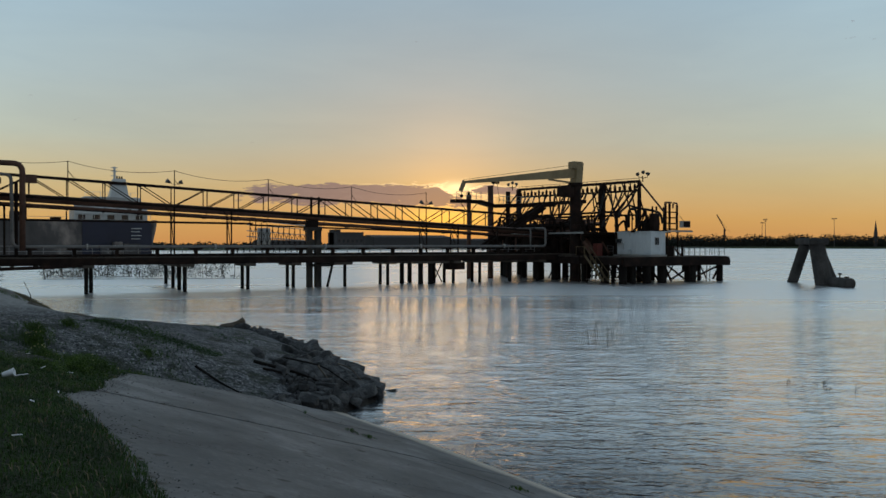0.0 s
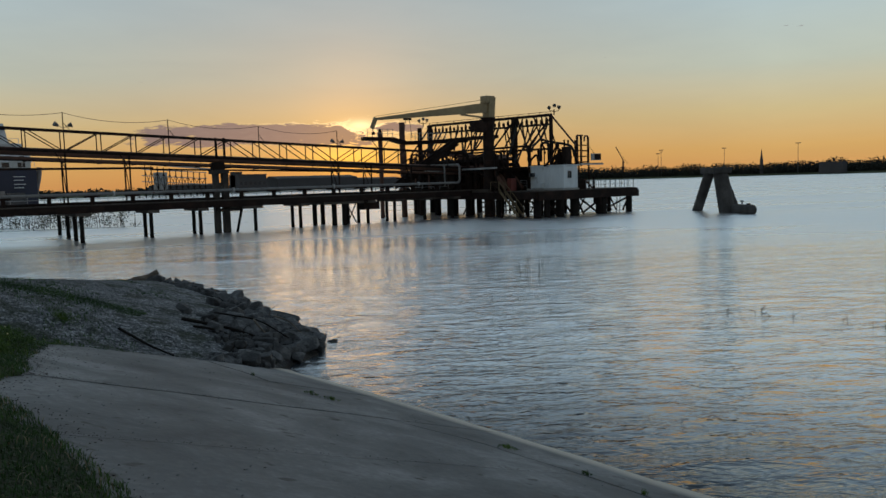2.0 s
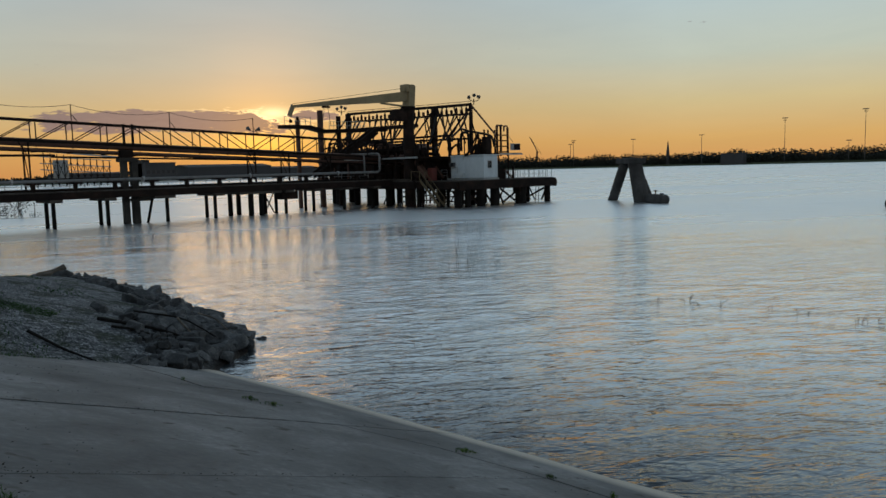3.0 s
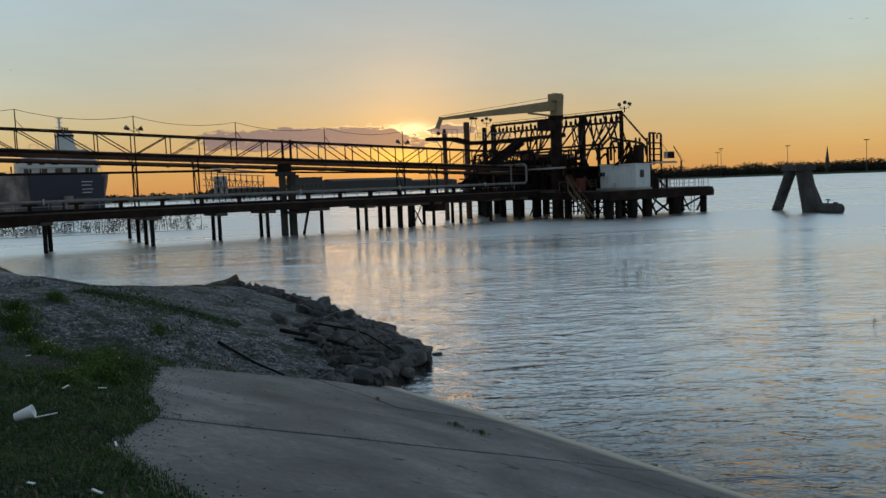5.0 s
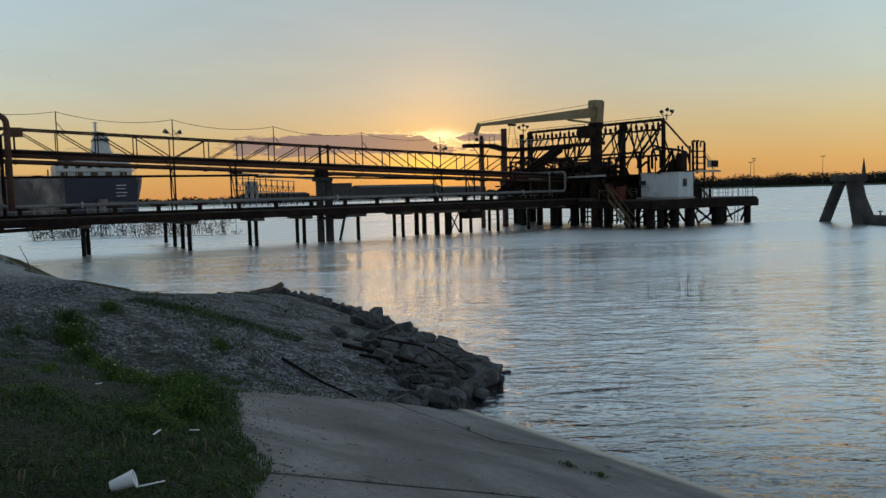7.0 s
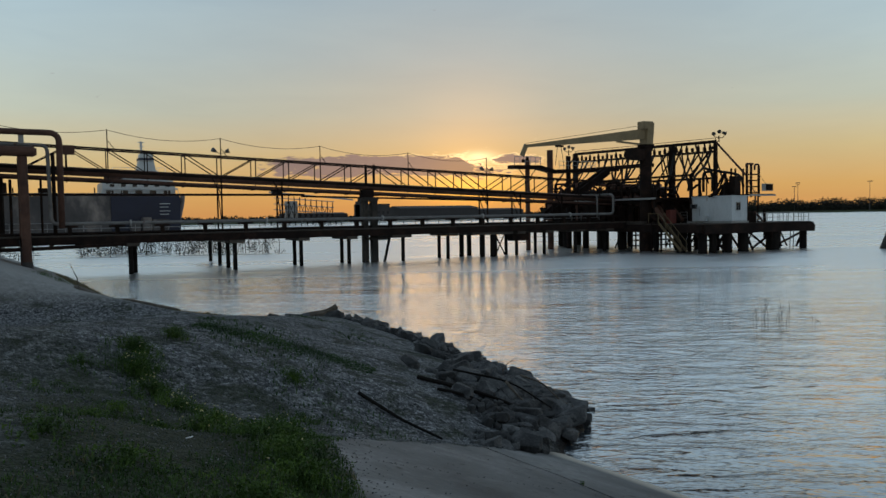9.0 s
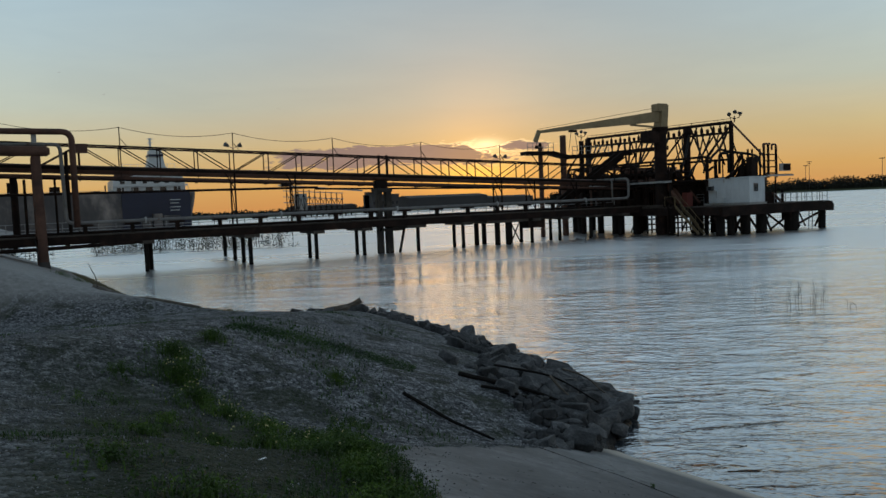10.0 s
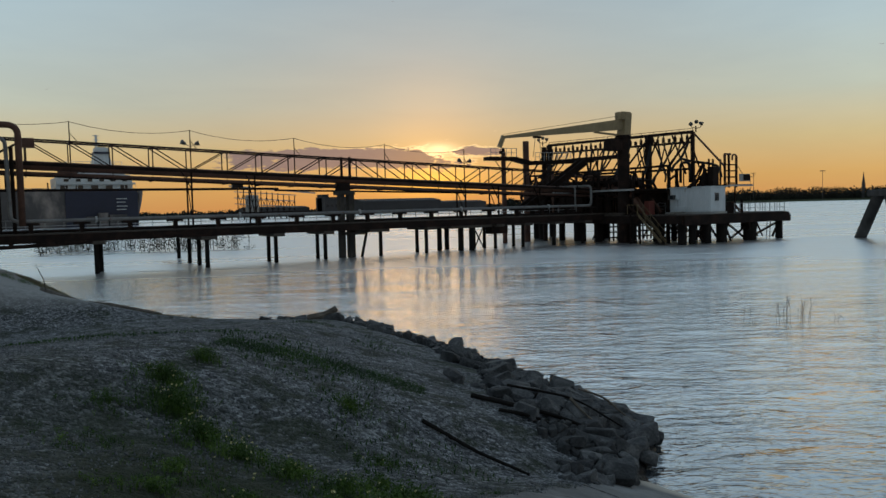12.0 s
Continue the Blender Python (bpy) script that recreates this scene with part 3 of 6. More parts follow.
    for i in range(7):
        x = -6 + 1.9 * i
        part("hanger", box((x, FRONT - 0.15, 2.5), (x + 0.35, FRONT + 0.2, 2.85)), STEEL, t)
    return t


build_trestle()


def deck_pipe():
    t = thing("product_pipe", "grey painted pipe running along the pier deck", "pipe", (30, FRONT, 4.4))
    y = FRONT + 0.05
    pts = rounded([(-14, y, 11.12), (1.72, y, 11.12), (1.85, y, 4.56), (62.6, y, 4.56), (62.6, y, 6.9), (62.6, y + 8.0, 6.9)], 0.55, 6)
    part("pipe", sweep(pts, 0.15, 12), DULLPIPE, t, smooth=True)
    part("return_pipe", sweep(rounded([(60.6, y + 0.6, 4.1), (60.6, y + 0.6, 6.9), (60.6, y + 7.0, 6.9)], 0.5, 5), 0.10, 10), DULLPIPE, t, smooth=True)
    for x in (8, 20, 32, 44, 56):
        part("flange", tube((x - 0.07, y, 4.56), (x + 0.07, y, 4.56), 0.27, 14), PIPE_GREY, t)
    t2 = thing("riser_pipe", "brown painted goose-neck riser pipe beside the pier", "pipe", (2.5, FRONT, 4.5))
    pts = rounded([(-14, y - 0.3, 12.22), (2.62, y - 0.3, 12.12), (2.62, y - 0.2, 4.2)], 0.8, 7)
    part("pipe", sweep(pts, 0.25, 14), RUST, t2, smooth=True)
    part("pipe_tie", box((-0.35, y - 0.2, 11.2), (0.05, y + 0.1, 12.0), 0.02), PIPE_GREY, t2)
    t3 = thing("header_pipe", "large rust-red capped header pipe on a column", "pipe", (-4, FRONT, 10.6))
    part("pipe", tube((-14, y - 0.45, 10.75), (0.7, y - 0.45, 10.52), 0.42, 18), RUST, t3, smooth=False)
    part("end_cap", tube((0.7, y - 0.45, 10.52), (0.95, y - 0.45, 10.516), 0.42, 18, 0.25), RUST, t3)
    t4 = thing("steel_column", "tall rusty steel column with flared foot on the bank", "column", (-0.15, FRONT - 0.4, 0.6))
    part("shaft", tube((-0.02, FRONT - 0.4, 0.6), (-0.12, FRONT - 0.4, 10.1), 0.36, 14), RUST, t4)
    part("web", box((-0.52, FRONT - 0.15, 0.9), (-0.30, FRONT + 0.1, 10.0)), RUST, t4)
    part("foot", tube((-0.02, FRONT - 0.4, 0.3), (-0.02, FRONT - 0.4, 1.5), 0.52, 14, 0.40), PIERCONC, t4)
    part("cable", sweep(sag((-0.55, FRONT - 0.4, 3.3), (-0.3, FRONT - 0.5, 0.9), 0.15, 6), 0.04, 6), CABLE, t4)
    for x, yy, z0, z1, r in ((-1.9, 83.4, 3.58, 8.8, 0.3), (-1.1, 82.8, 3.58, 8.4, 0.12), (2.15, 81.4, 3.58, 10.6, 0.16), (-6.0, 83.0, 3.58, 9.0, 0.3), (1.2, 82.6, 3.58, 8.6, 0.1)):
        tt = thing("support_post", "dark steel post carrying the pipe bridge", "post", (x, yy, z0))
        part("shaft", tube((x, yy, z0), (x, yy, z1), r, 10), STEEL, tt)
        part("base_plate", box((x - r * 1.5, yy - r * 1.5, z0), (x + r * 1.5, yy + r * 1.5, z0 + 0.06)), STEEL, tt)


deck_pipe()

# ---- the pipe bridge over the trestle ----


def top_z(x):
    return 11.42 - 0.0455 * x


def low_z(x):
    return 9.42 - 0.0455 * x


def build_bridge():
    t = thing("pipe_bridge", "sloping rust-brown lattice pipe bridge above the pier", "pipe bridge", (30, 83, 8))
    x0, x1 = -14.0, 66.0
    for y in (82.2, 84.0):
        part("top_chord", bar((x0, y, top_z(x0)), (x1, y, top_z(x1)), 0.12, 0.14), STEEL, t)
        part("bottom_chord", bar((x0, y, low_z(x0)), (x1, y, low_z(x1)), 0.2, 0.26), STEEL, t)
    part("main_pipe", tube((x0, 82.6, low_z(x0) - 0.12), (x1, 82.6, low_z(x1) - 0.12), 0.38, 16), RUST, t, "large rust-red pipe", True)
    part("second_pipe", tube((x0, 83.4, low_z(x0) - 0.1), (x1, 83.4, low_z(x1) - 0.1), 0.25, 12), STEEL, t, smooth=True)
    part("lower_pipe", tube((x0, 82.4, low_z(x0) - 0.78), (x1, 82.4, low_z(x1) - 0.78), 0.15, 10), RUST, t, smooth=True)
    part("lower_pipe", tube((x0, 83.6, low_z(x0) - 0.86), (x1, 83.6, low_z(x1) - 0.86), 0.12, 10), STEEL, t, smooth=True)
    part("thin_pipe", tube((x0, 82.3, 7.15), (24.5, 82.3, 7.02), 0.11, 8), STEEL, t, smooth=True)
    part("thin_pipe", tube((24.5, 83.3, 6.9), (x1, 83.3, 5.9), 0.09, 8), STEEL, t, smooth=True)
    step = 9.85 / 3
    for i in range(-6, 19):
        x = 6.52 + step * i
        for y in (82.2, 84.0):
            part("vertical", bar((x, y, low_z(x)), (x, y, top_z(x)), 0.09, 0.09), STEEL, t)
            if x + step < x1:
                down = (x < 16.3) or (31.0 < x < 45.8)
                if x < 1.5:
                    down = False
                a, b = (top_z(x), low_z(x + step)) if down else (low_z(x), top_z(x + step))
                part("diagonal", bar((x, y, a), (x + step, y, b), 0.085, 0.085), STEEL, t)
        part("cross_tie", bar((x, 82.2, top_z(x)), (x, 84.0, top_z(x)), 0.08, 0.08), STEEL, t)
        part("pipe_hanger", bar((x, 82.4, low_z(x) - 1.0), (x, 82.4, low_z(x)), 0.05, 0.08), STEEL, t)
        part("hanger_beam", bar((x, 82.1, low_z(x) - 1.0), (x, 84.1, low_z(x) - 1.0), 0.08, 0.08), STEEL, t)
    # supports down to the deck
    for x, b in ((16.35, 0.0), (22.2, 0.0), (46.0, 0.0), (50.5, 0.0), (56.5, 0.0)):
        for y in (82.2, 84.0):
            part("leg", bar((x, y, 3.55), (x, y, low_z(x)), 0.13, 0.13), STEEL, t)
        part("knee_brace", bar((x, 82.2, low_z(x) - 1.6), (x - 0.9, 82.2, low_z(x)), 0.08, 0.08), STEEL, t)
        part("sway_brace", bar((x, 82.2, 3.7), (x, 84.0, low_z(x) - 0.6), 0.07, 0.07), STEEL, t)
    for dx in (-0.45, 0.45):
        part("tower_post", bar((31.6 + dx, 82.2, low_z(31)), (31.6 + dx, 82.2, top_z(31.6) + 0.15), 0.2, 0.2), STEEL, t)
    # junction box
    part("junction_box", box((2.9, 82.0, 10.55), (3.9, 82.5, 11.35), 0.03), RUST, t)
    # light poles and the sagging cable on them
    tops = []
    for k in range(-2, 5):
        x = 6.52 + 9.85 * k
        z = top_z(x)
        h = 1.7 if k < 4 else 1.8
        part("light_pole", tube((x, 82.2, z), (x, 82.2, z + h), 0.045, 8), STEEL, t)
        part("pole_stay", bar((x + 0.05, 82.2, z + 0.7), (x + 0.55, 82.2, z + 0.05), 0.05, 0.05), STEEL, t)
        tops.append((x, 82.2, z + h - 0.04))
    for a, b in zip(tops, tops[1:]):
        part("cable", sweep(sag(a, b, 0.55, 12), 0.024, 5), CABLE, t)
    for k in (1, 4):
        x = 6.52 + 9.85 * k
        z = top_z(x) + 0.45
        for d in (-1, 1):
            lamp = part("floodlight", tube((x + d * 0.42, 82.2, z - 0.02), (x + d * 0.78, 82.1, z + 0.17 * (1 if d < 0 else 0.6)), 0.12, 12, 0.24), LAMP, t)
            part("bracket", bar((x, 82.2, z - 0.25), (x + d * 0.45, 82.2, z), 0.05, 0.05), LAMP, lamp)
    return t


build_bridge()


def build_pillar():
    t = thing("concrete_pillar", "stained concrete pier column under the pipe bridge", "pillar", (31.2, 81.5, 0))
    part("shaft", box((30.42, 81.3, -1.8), (31.0, 81.95, 6.4), 0.05), PIERCOL, t)
    part("shaft", box((31.36, 81.2, -1.8), (32.0, 81.95, 6.4), 0.05), PIERCOL, t)
    part("cap", box((30.4, 81.1, 6.3), (32.05, 82.8, 6.7), 0.05), PIERCOL, t)
    part("strut", box((31.0, 81.4, 5.0), (31.36, 81.8, 5.35), 0.02), PIERCOL, t)
    part("strut", box((31.0, 81.4, 3.0), (31.36, 81.8, 3.4), 0.02), PIERCOL, t)
    part("bearing", box((30.6, 81.9, 6.7), (31.9, 82.7, 7.5), 0.02), STEEL, t)
    part("footing", box((30.6, 80.9, 2.3), (33.0, 81.2, 2.6), 0.03), PIERCOL, t)
    return t


build_pillar()

# ---- the loading platform ----
PF, PB, PL, PR, PZ = 68.0, 102.0, 64.7, 83.0, 3.28


def build_platform():
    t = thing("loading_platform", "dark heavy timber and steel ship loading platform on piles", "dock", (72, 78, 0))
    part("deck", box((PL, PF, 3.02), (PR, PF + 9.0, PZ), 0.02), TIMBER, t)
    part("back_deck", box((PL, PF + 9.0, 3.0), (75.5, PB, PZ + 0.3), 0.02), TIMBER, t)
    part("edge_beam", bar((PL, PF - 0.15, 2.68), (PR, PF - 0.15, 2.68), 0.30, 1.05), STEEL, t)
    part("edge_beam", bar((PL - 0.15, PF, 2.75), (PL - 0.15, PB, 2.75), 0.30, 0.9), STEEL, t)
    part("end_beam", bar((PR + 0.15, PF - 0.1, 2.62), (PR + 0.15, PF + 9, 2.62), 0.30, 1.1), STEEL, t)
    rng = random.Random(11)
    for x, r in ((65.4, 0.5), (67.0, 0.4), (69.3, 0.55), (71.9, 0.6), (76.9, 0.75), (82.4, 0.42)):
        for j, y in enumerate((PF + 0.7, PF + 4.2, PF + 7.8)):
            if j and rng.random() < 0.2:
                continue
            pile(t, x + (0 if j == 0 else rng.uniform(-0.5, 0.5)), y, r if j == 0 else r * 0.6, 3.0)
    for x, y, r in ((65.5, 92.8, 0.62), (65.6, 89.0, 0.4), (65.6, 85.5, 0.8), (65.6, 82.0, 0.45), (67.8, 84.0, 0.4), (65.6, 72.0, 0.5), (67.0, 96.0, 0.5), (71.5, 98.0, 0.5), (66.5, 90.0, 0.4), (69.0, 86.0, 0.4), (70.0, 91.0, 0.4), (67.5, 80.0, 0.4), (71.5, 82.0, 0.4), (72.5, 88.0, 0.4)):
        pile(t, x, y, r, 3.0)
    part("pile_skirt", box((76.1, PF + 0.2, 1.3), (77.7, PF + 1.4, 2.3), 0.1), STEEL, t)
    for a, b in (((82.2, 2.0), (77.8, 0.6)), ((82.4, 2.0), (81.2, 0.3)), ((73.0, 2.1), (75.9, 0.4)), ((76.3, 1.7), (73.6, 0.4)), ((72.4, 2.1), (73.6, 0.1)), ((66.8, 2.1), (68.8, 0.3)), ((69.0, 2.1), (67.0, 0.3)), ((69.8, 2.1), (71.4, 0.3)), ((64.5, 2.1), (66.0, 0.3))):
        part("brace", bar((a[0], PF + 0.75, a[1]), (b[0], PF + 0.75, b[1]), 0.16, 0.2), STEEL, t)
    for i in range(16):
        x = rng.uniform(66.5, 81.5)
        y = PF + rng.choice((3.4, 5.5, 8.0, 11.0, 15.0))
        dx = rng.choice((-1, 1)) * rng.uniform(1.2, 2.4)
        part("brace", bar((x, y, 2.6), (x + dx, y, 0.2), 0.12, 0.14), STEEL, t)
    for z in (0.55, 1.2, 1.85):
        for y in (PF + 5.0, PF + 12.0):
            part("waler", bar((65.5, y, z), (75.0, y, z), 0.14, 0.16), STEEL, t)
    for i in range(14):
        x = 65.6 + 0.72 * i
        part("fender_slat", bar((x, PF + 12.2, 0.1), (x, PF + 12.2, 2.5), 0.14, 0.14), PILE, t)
    for x in (79.3, 79.9):
        part("mooring_rope", tube((x, PF + 0.2, -0.2), (x, PF + 0.1, 2.3), 0.05, 6), CABLE, t)
    # railing on the open end
    for i in range(11):
        x = 73.4 + 0.92 * i
        part("rail_post", bar((x, PF + 0.1, PZ), (x, PF + 0.1, PZ + 1.08), 0.05, 0.05), RAIL, t)
    for z in (0.55, 1.08):
        part("hand_rail", tube((73.4, PF + 0.1, PZ + z), (82.6, PF + 0.1, PZ + z), 0.025, 6), RAIL, t)
    for i in range(9):
        y = PF + 0.1 + 1.0 * i
        part("rail_post", bar((82.6, y, PZ), (82.6, y, PZ + 1.08), 0.05, 0.05), RAIL, t)
    part("hand_rail", tube((82.6, PF, PZ + 1.08), (82.6, PF + 9, PZ + 1.08), 0.025, 6), RAIL, t)
    part("bollard", tube((75.6, PF + 0.8, PZ), (75.6, PF + 0.8, PZ + 1.5), 0.16, 10), STEEL, t)
    part("end_block", box((81.9, PF - 0.3, 2.1), (83.3, PF + 0.6, 2.95), 0.05), TIMBER, t)
    return t


build_platform()


def build_stair():
    t = thing("access_stair", "worn yellow steel stair down from the platform to the water", "stair", (64.0, 71.8, 1))
    ya, yb = 73.4, 70.0
    for x in (63.5, 64.3):
        part("stringer", bar((x, ya, 3.4), (x, yb, 0.3), 0.08, 0.28), YELLOW, t)
        part("hand_rail", bar((x, ya, 4.5), (x, yb, 1.35), 0.06, 0.06), YELLOW, t)
        for u in (0.0, 0.33, 0.66, 1.0):
            y, z = lerp(ya, yb, u), lerp(3.4, 0.35, u)
            part("rail_post", bar((x, y, z), (x, y, z + 1.05), 0.05, 0.05), YELLOW, t)
    for i in range(13):
        u = (i + 0.5) / 13
        y, z = lerp(ya, yb, u), lerp(3.4, 0.3, u)
        part("tread", box((63.5, y - 0.13, z), (64.3, y + 0.13, z + 0.04)), STEEL, t)
    part("landing", box((63.4, ya, 3.30), (64.55, ya + 1.6, 3.42)), STEEL, t)
    for y in (ya + 0.05, ya + 1.55):
        part("landing_post", bar((63.45, y, 3.4), (63.45, y, 4.5), 0.05, 0.05), YELLOW, t)
        part("landing_leg", bar((63.9, y, -1.0), (63.9, y, 3.3), 0.14, 0.14), STEEL, t)
    part("landing_rail", bar((63.45, ya, 4.5), (63.45, ya + 1.6, 4.5), 0.06, 0.06), YELLOW, t)


build_stair()


def build_shed():
    x0, x1, y0, y1, z0, z1 = 69.6, 72.1, PF + 0.3, 74.5, 3.52, 6.28
    t = thing("control_shed", "white clad portable control shed on the loading platform", "shed", (70.8, 71.4, PZ))
    part("body", box((x0, y0, z0), (x1, y1, z1), 0.04), WHITE, t)
    part("roof", box((x0 - 0.12, y0 - 0.12, z1), (x1 + 0.25, y1 + 0.1, z1 + 0.12), 0.03), WHITE, t)
    part("skid", box((x0 - 0.25, y0 - 0.15, PZ), (x1 + 0.1, y1 + 0.2, z0 - 0.01), 0.02), PIPE_GREY, t, "grey steel skid")
    for i in range(1, 9):
        y = lerp(y0, y1, i / 9)
        part("seam", bar((x0 - 0.008, y, z0 + 0.05), (x0 - 0.008, y, z1 - 0.05), 0.03, 0.03), WHITE, t)
    w = part("window", box((70.25, y0 - 0.05, 4.7), (70.95, y0 + 0.02, 5.65), 0.01), RAIL, t)
    part("pane", box((70.30, y0 - 0.065, 4.76), (70.57, y0 - 0.03, 5.58)), GLASS, w)
    part("pane", box((70.63, y0 - 0.065, 4.76), (70.90, y0 - 0.03, 5.58)), GLASS, w)
    a = part("air_conditioner", box((x0 - 0.4, 73.3, 5.0), (x0, 74.1, 5.5), 0.03), LAMP, t)
    part("grille", box((x0 - 0.42, 73.35, 5.05), (x0 - 0.39, 73.8, 5.45)), GLASS, a)
    part("meter_box", box((x0 - 0.2, 72.85, 4.9), (x0, 73.2, 5.25), 0.02), WHITE, t)
    part("locker", box((x0 - 0.4, 71.6, z0), (x0 - 0.02, 73.2, 4.15), 0.03), WHITE, t)
    part("conduit", tube((x0 - 0.05, 72.95, z0), (x0 - 0.05, 72.95, 4.9), 0.03, 6), RAIL, t)
    for z in (3.9, 4.25, 4.6):
        part("side_rail", tube((x0 - 0.1, y1 + 0.3, z), (x0 - 0.1, y1 + 1.4, z), 0.03, 6), RAIL, t)
    for y in (y1 + 0.3, y1 + 1.4):
        part("side_post", bar((x0 - 0.1, y, PZ), (x0 - 0.1, y, 4.62), 0.05, 0.05), RAIL, t)


build_shed()


def build_crane():
    t = thing("jib_crane", "buff painted hydraulic jib crane on a tall dark column", "crane", (65.55, 77.6, 0))
    cx, cy = 65.55, 77.6
    part("column", tube((cx, cy, -1.8), (cx, cy, 12.5), 0.72, 20), STEEL, t, "dark steel column")
    part("slew_ring", tube((cx, cy, 12.5), (cx, cy, 12.75), 0.95, 20), STEEL, t)
    part("motor_box", box((cx - 2.6, cy - 0.6, 10.9), (cx - 0.7, cy + 0.6, 12.2), 0.06), STEEL, t)
    tip = Vector((51.6, 82.6, 12.72))
    root = Vector((cx - 0.2, cy, 14.35))
    h = part("head", bar((cx + 0.1, cy, 12.7), (cx + 0.35, cy, 15.35), 1.0, 1.25), CRANE, t)
    part("winch_housing", box((cx - 0.75, cy - 0.6, 14.55), (cx + 0.75, cy + 0.6, 15.5), 0.08), CRANE, h)
    d = (tip - root)
    side = d.cross(Vector((0, 0, 1))).normalized()
    bm = bmesh.new()
    vs = []
    for p, hh, w in ((root, 1.25, 0.5), (root.lerp(tip, 0.55), 0.72, 0.42), (tip, 0.30, 0.3)):
        for s, u in ((-1, -0.75), (1, -0.75), (1, 0.25), (-1, 0.25)):
            vs.append(bm.verts.new(p + side * s * w / 2 + Vector((0, 0, u * hh))))
    for k in (0, 4):
        for i in range(4):
            j = (i + 1) % 4
            bm.faces.new((vs[k + i], vs[k + j], vs[k + 4 + j], vs[k + 4 + i]))
    bm.faces.new(vs[0:4]), bm.faces.new(vs[8:12])
    bmesh.ops.recalc_face_normals(bm, faces=bm.faces[:])
    part("jib", bm, CRANE, t)
    e = (d.normalized())
    part("jib_tip", bar(tip + Vector((0.1, 0, 0.1)), tip + e * 0.45 + Vector((0, 0, -1.15)), 0.3, 0.5), CRANE, t)
    part("luffing_strut", bar((cx - 0.4, cy, 12.75), tuple(root.lerp(tip, 0.24) + Vector((0, 0, -0.8))), 0.22, 0.22), CRANE, t)
    part("hoist_rope", sweep([root + Vector((0, 0, 0.75)), tip + Vector((0, 0, 0.25))], 0.025, 5), CABLE, t)
    hang = root.lerp(tip, 0.72) + Vector((0, 0, -0.55))
    part("trolley", box(tuple(hang - Vector((0.5, 0.2, 0.12))), tuple(hang + Vector((0.5, 0.2, 0.1))), 0.02), STEEL, t)
    for s in (-0.28, 0.28):
        part("sling", sweep([hang + Vector((s * 0.9, 0, 0)), hang + Vector((s * 2.3, 0, -2.3))], 0.03, 5), CABLE, t)
    hook = tip + e * 0.3 + Vector((0, 0, -1.6))
    part("hook_rope", sweep([tip + e * 0.2, hook], 0.025, 5), CABLE, t)
    part("hook_block", tube(hook + Vector((0, 0, -0.35)), hook, 0.2, 10), STEEL, t)
    part("whip_aerial", sweep([(cx + 0.95, cy, 12.9), (cx + 1.0, cy, 15.2), (cx + 1.15, cy, 15.5)], 0.05, 6), STEEL, t)
    part("cab_ladder", bar((cx + 0.75, cy, 12.0), (cx + 0.75, cy, 13.2), 0.4, 0.5), STEEL, t)
    return t


build_crane()


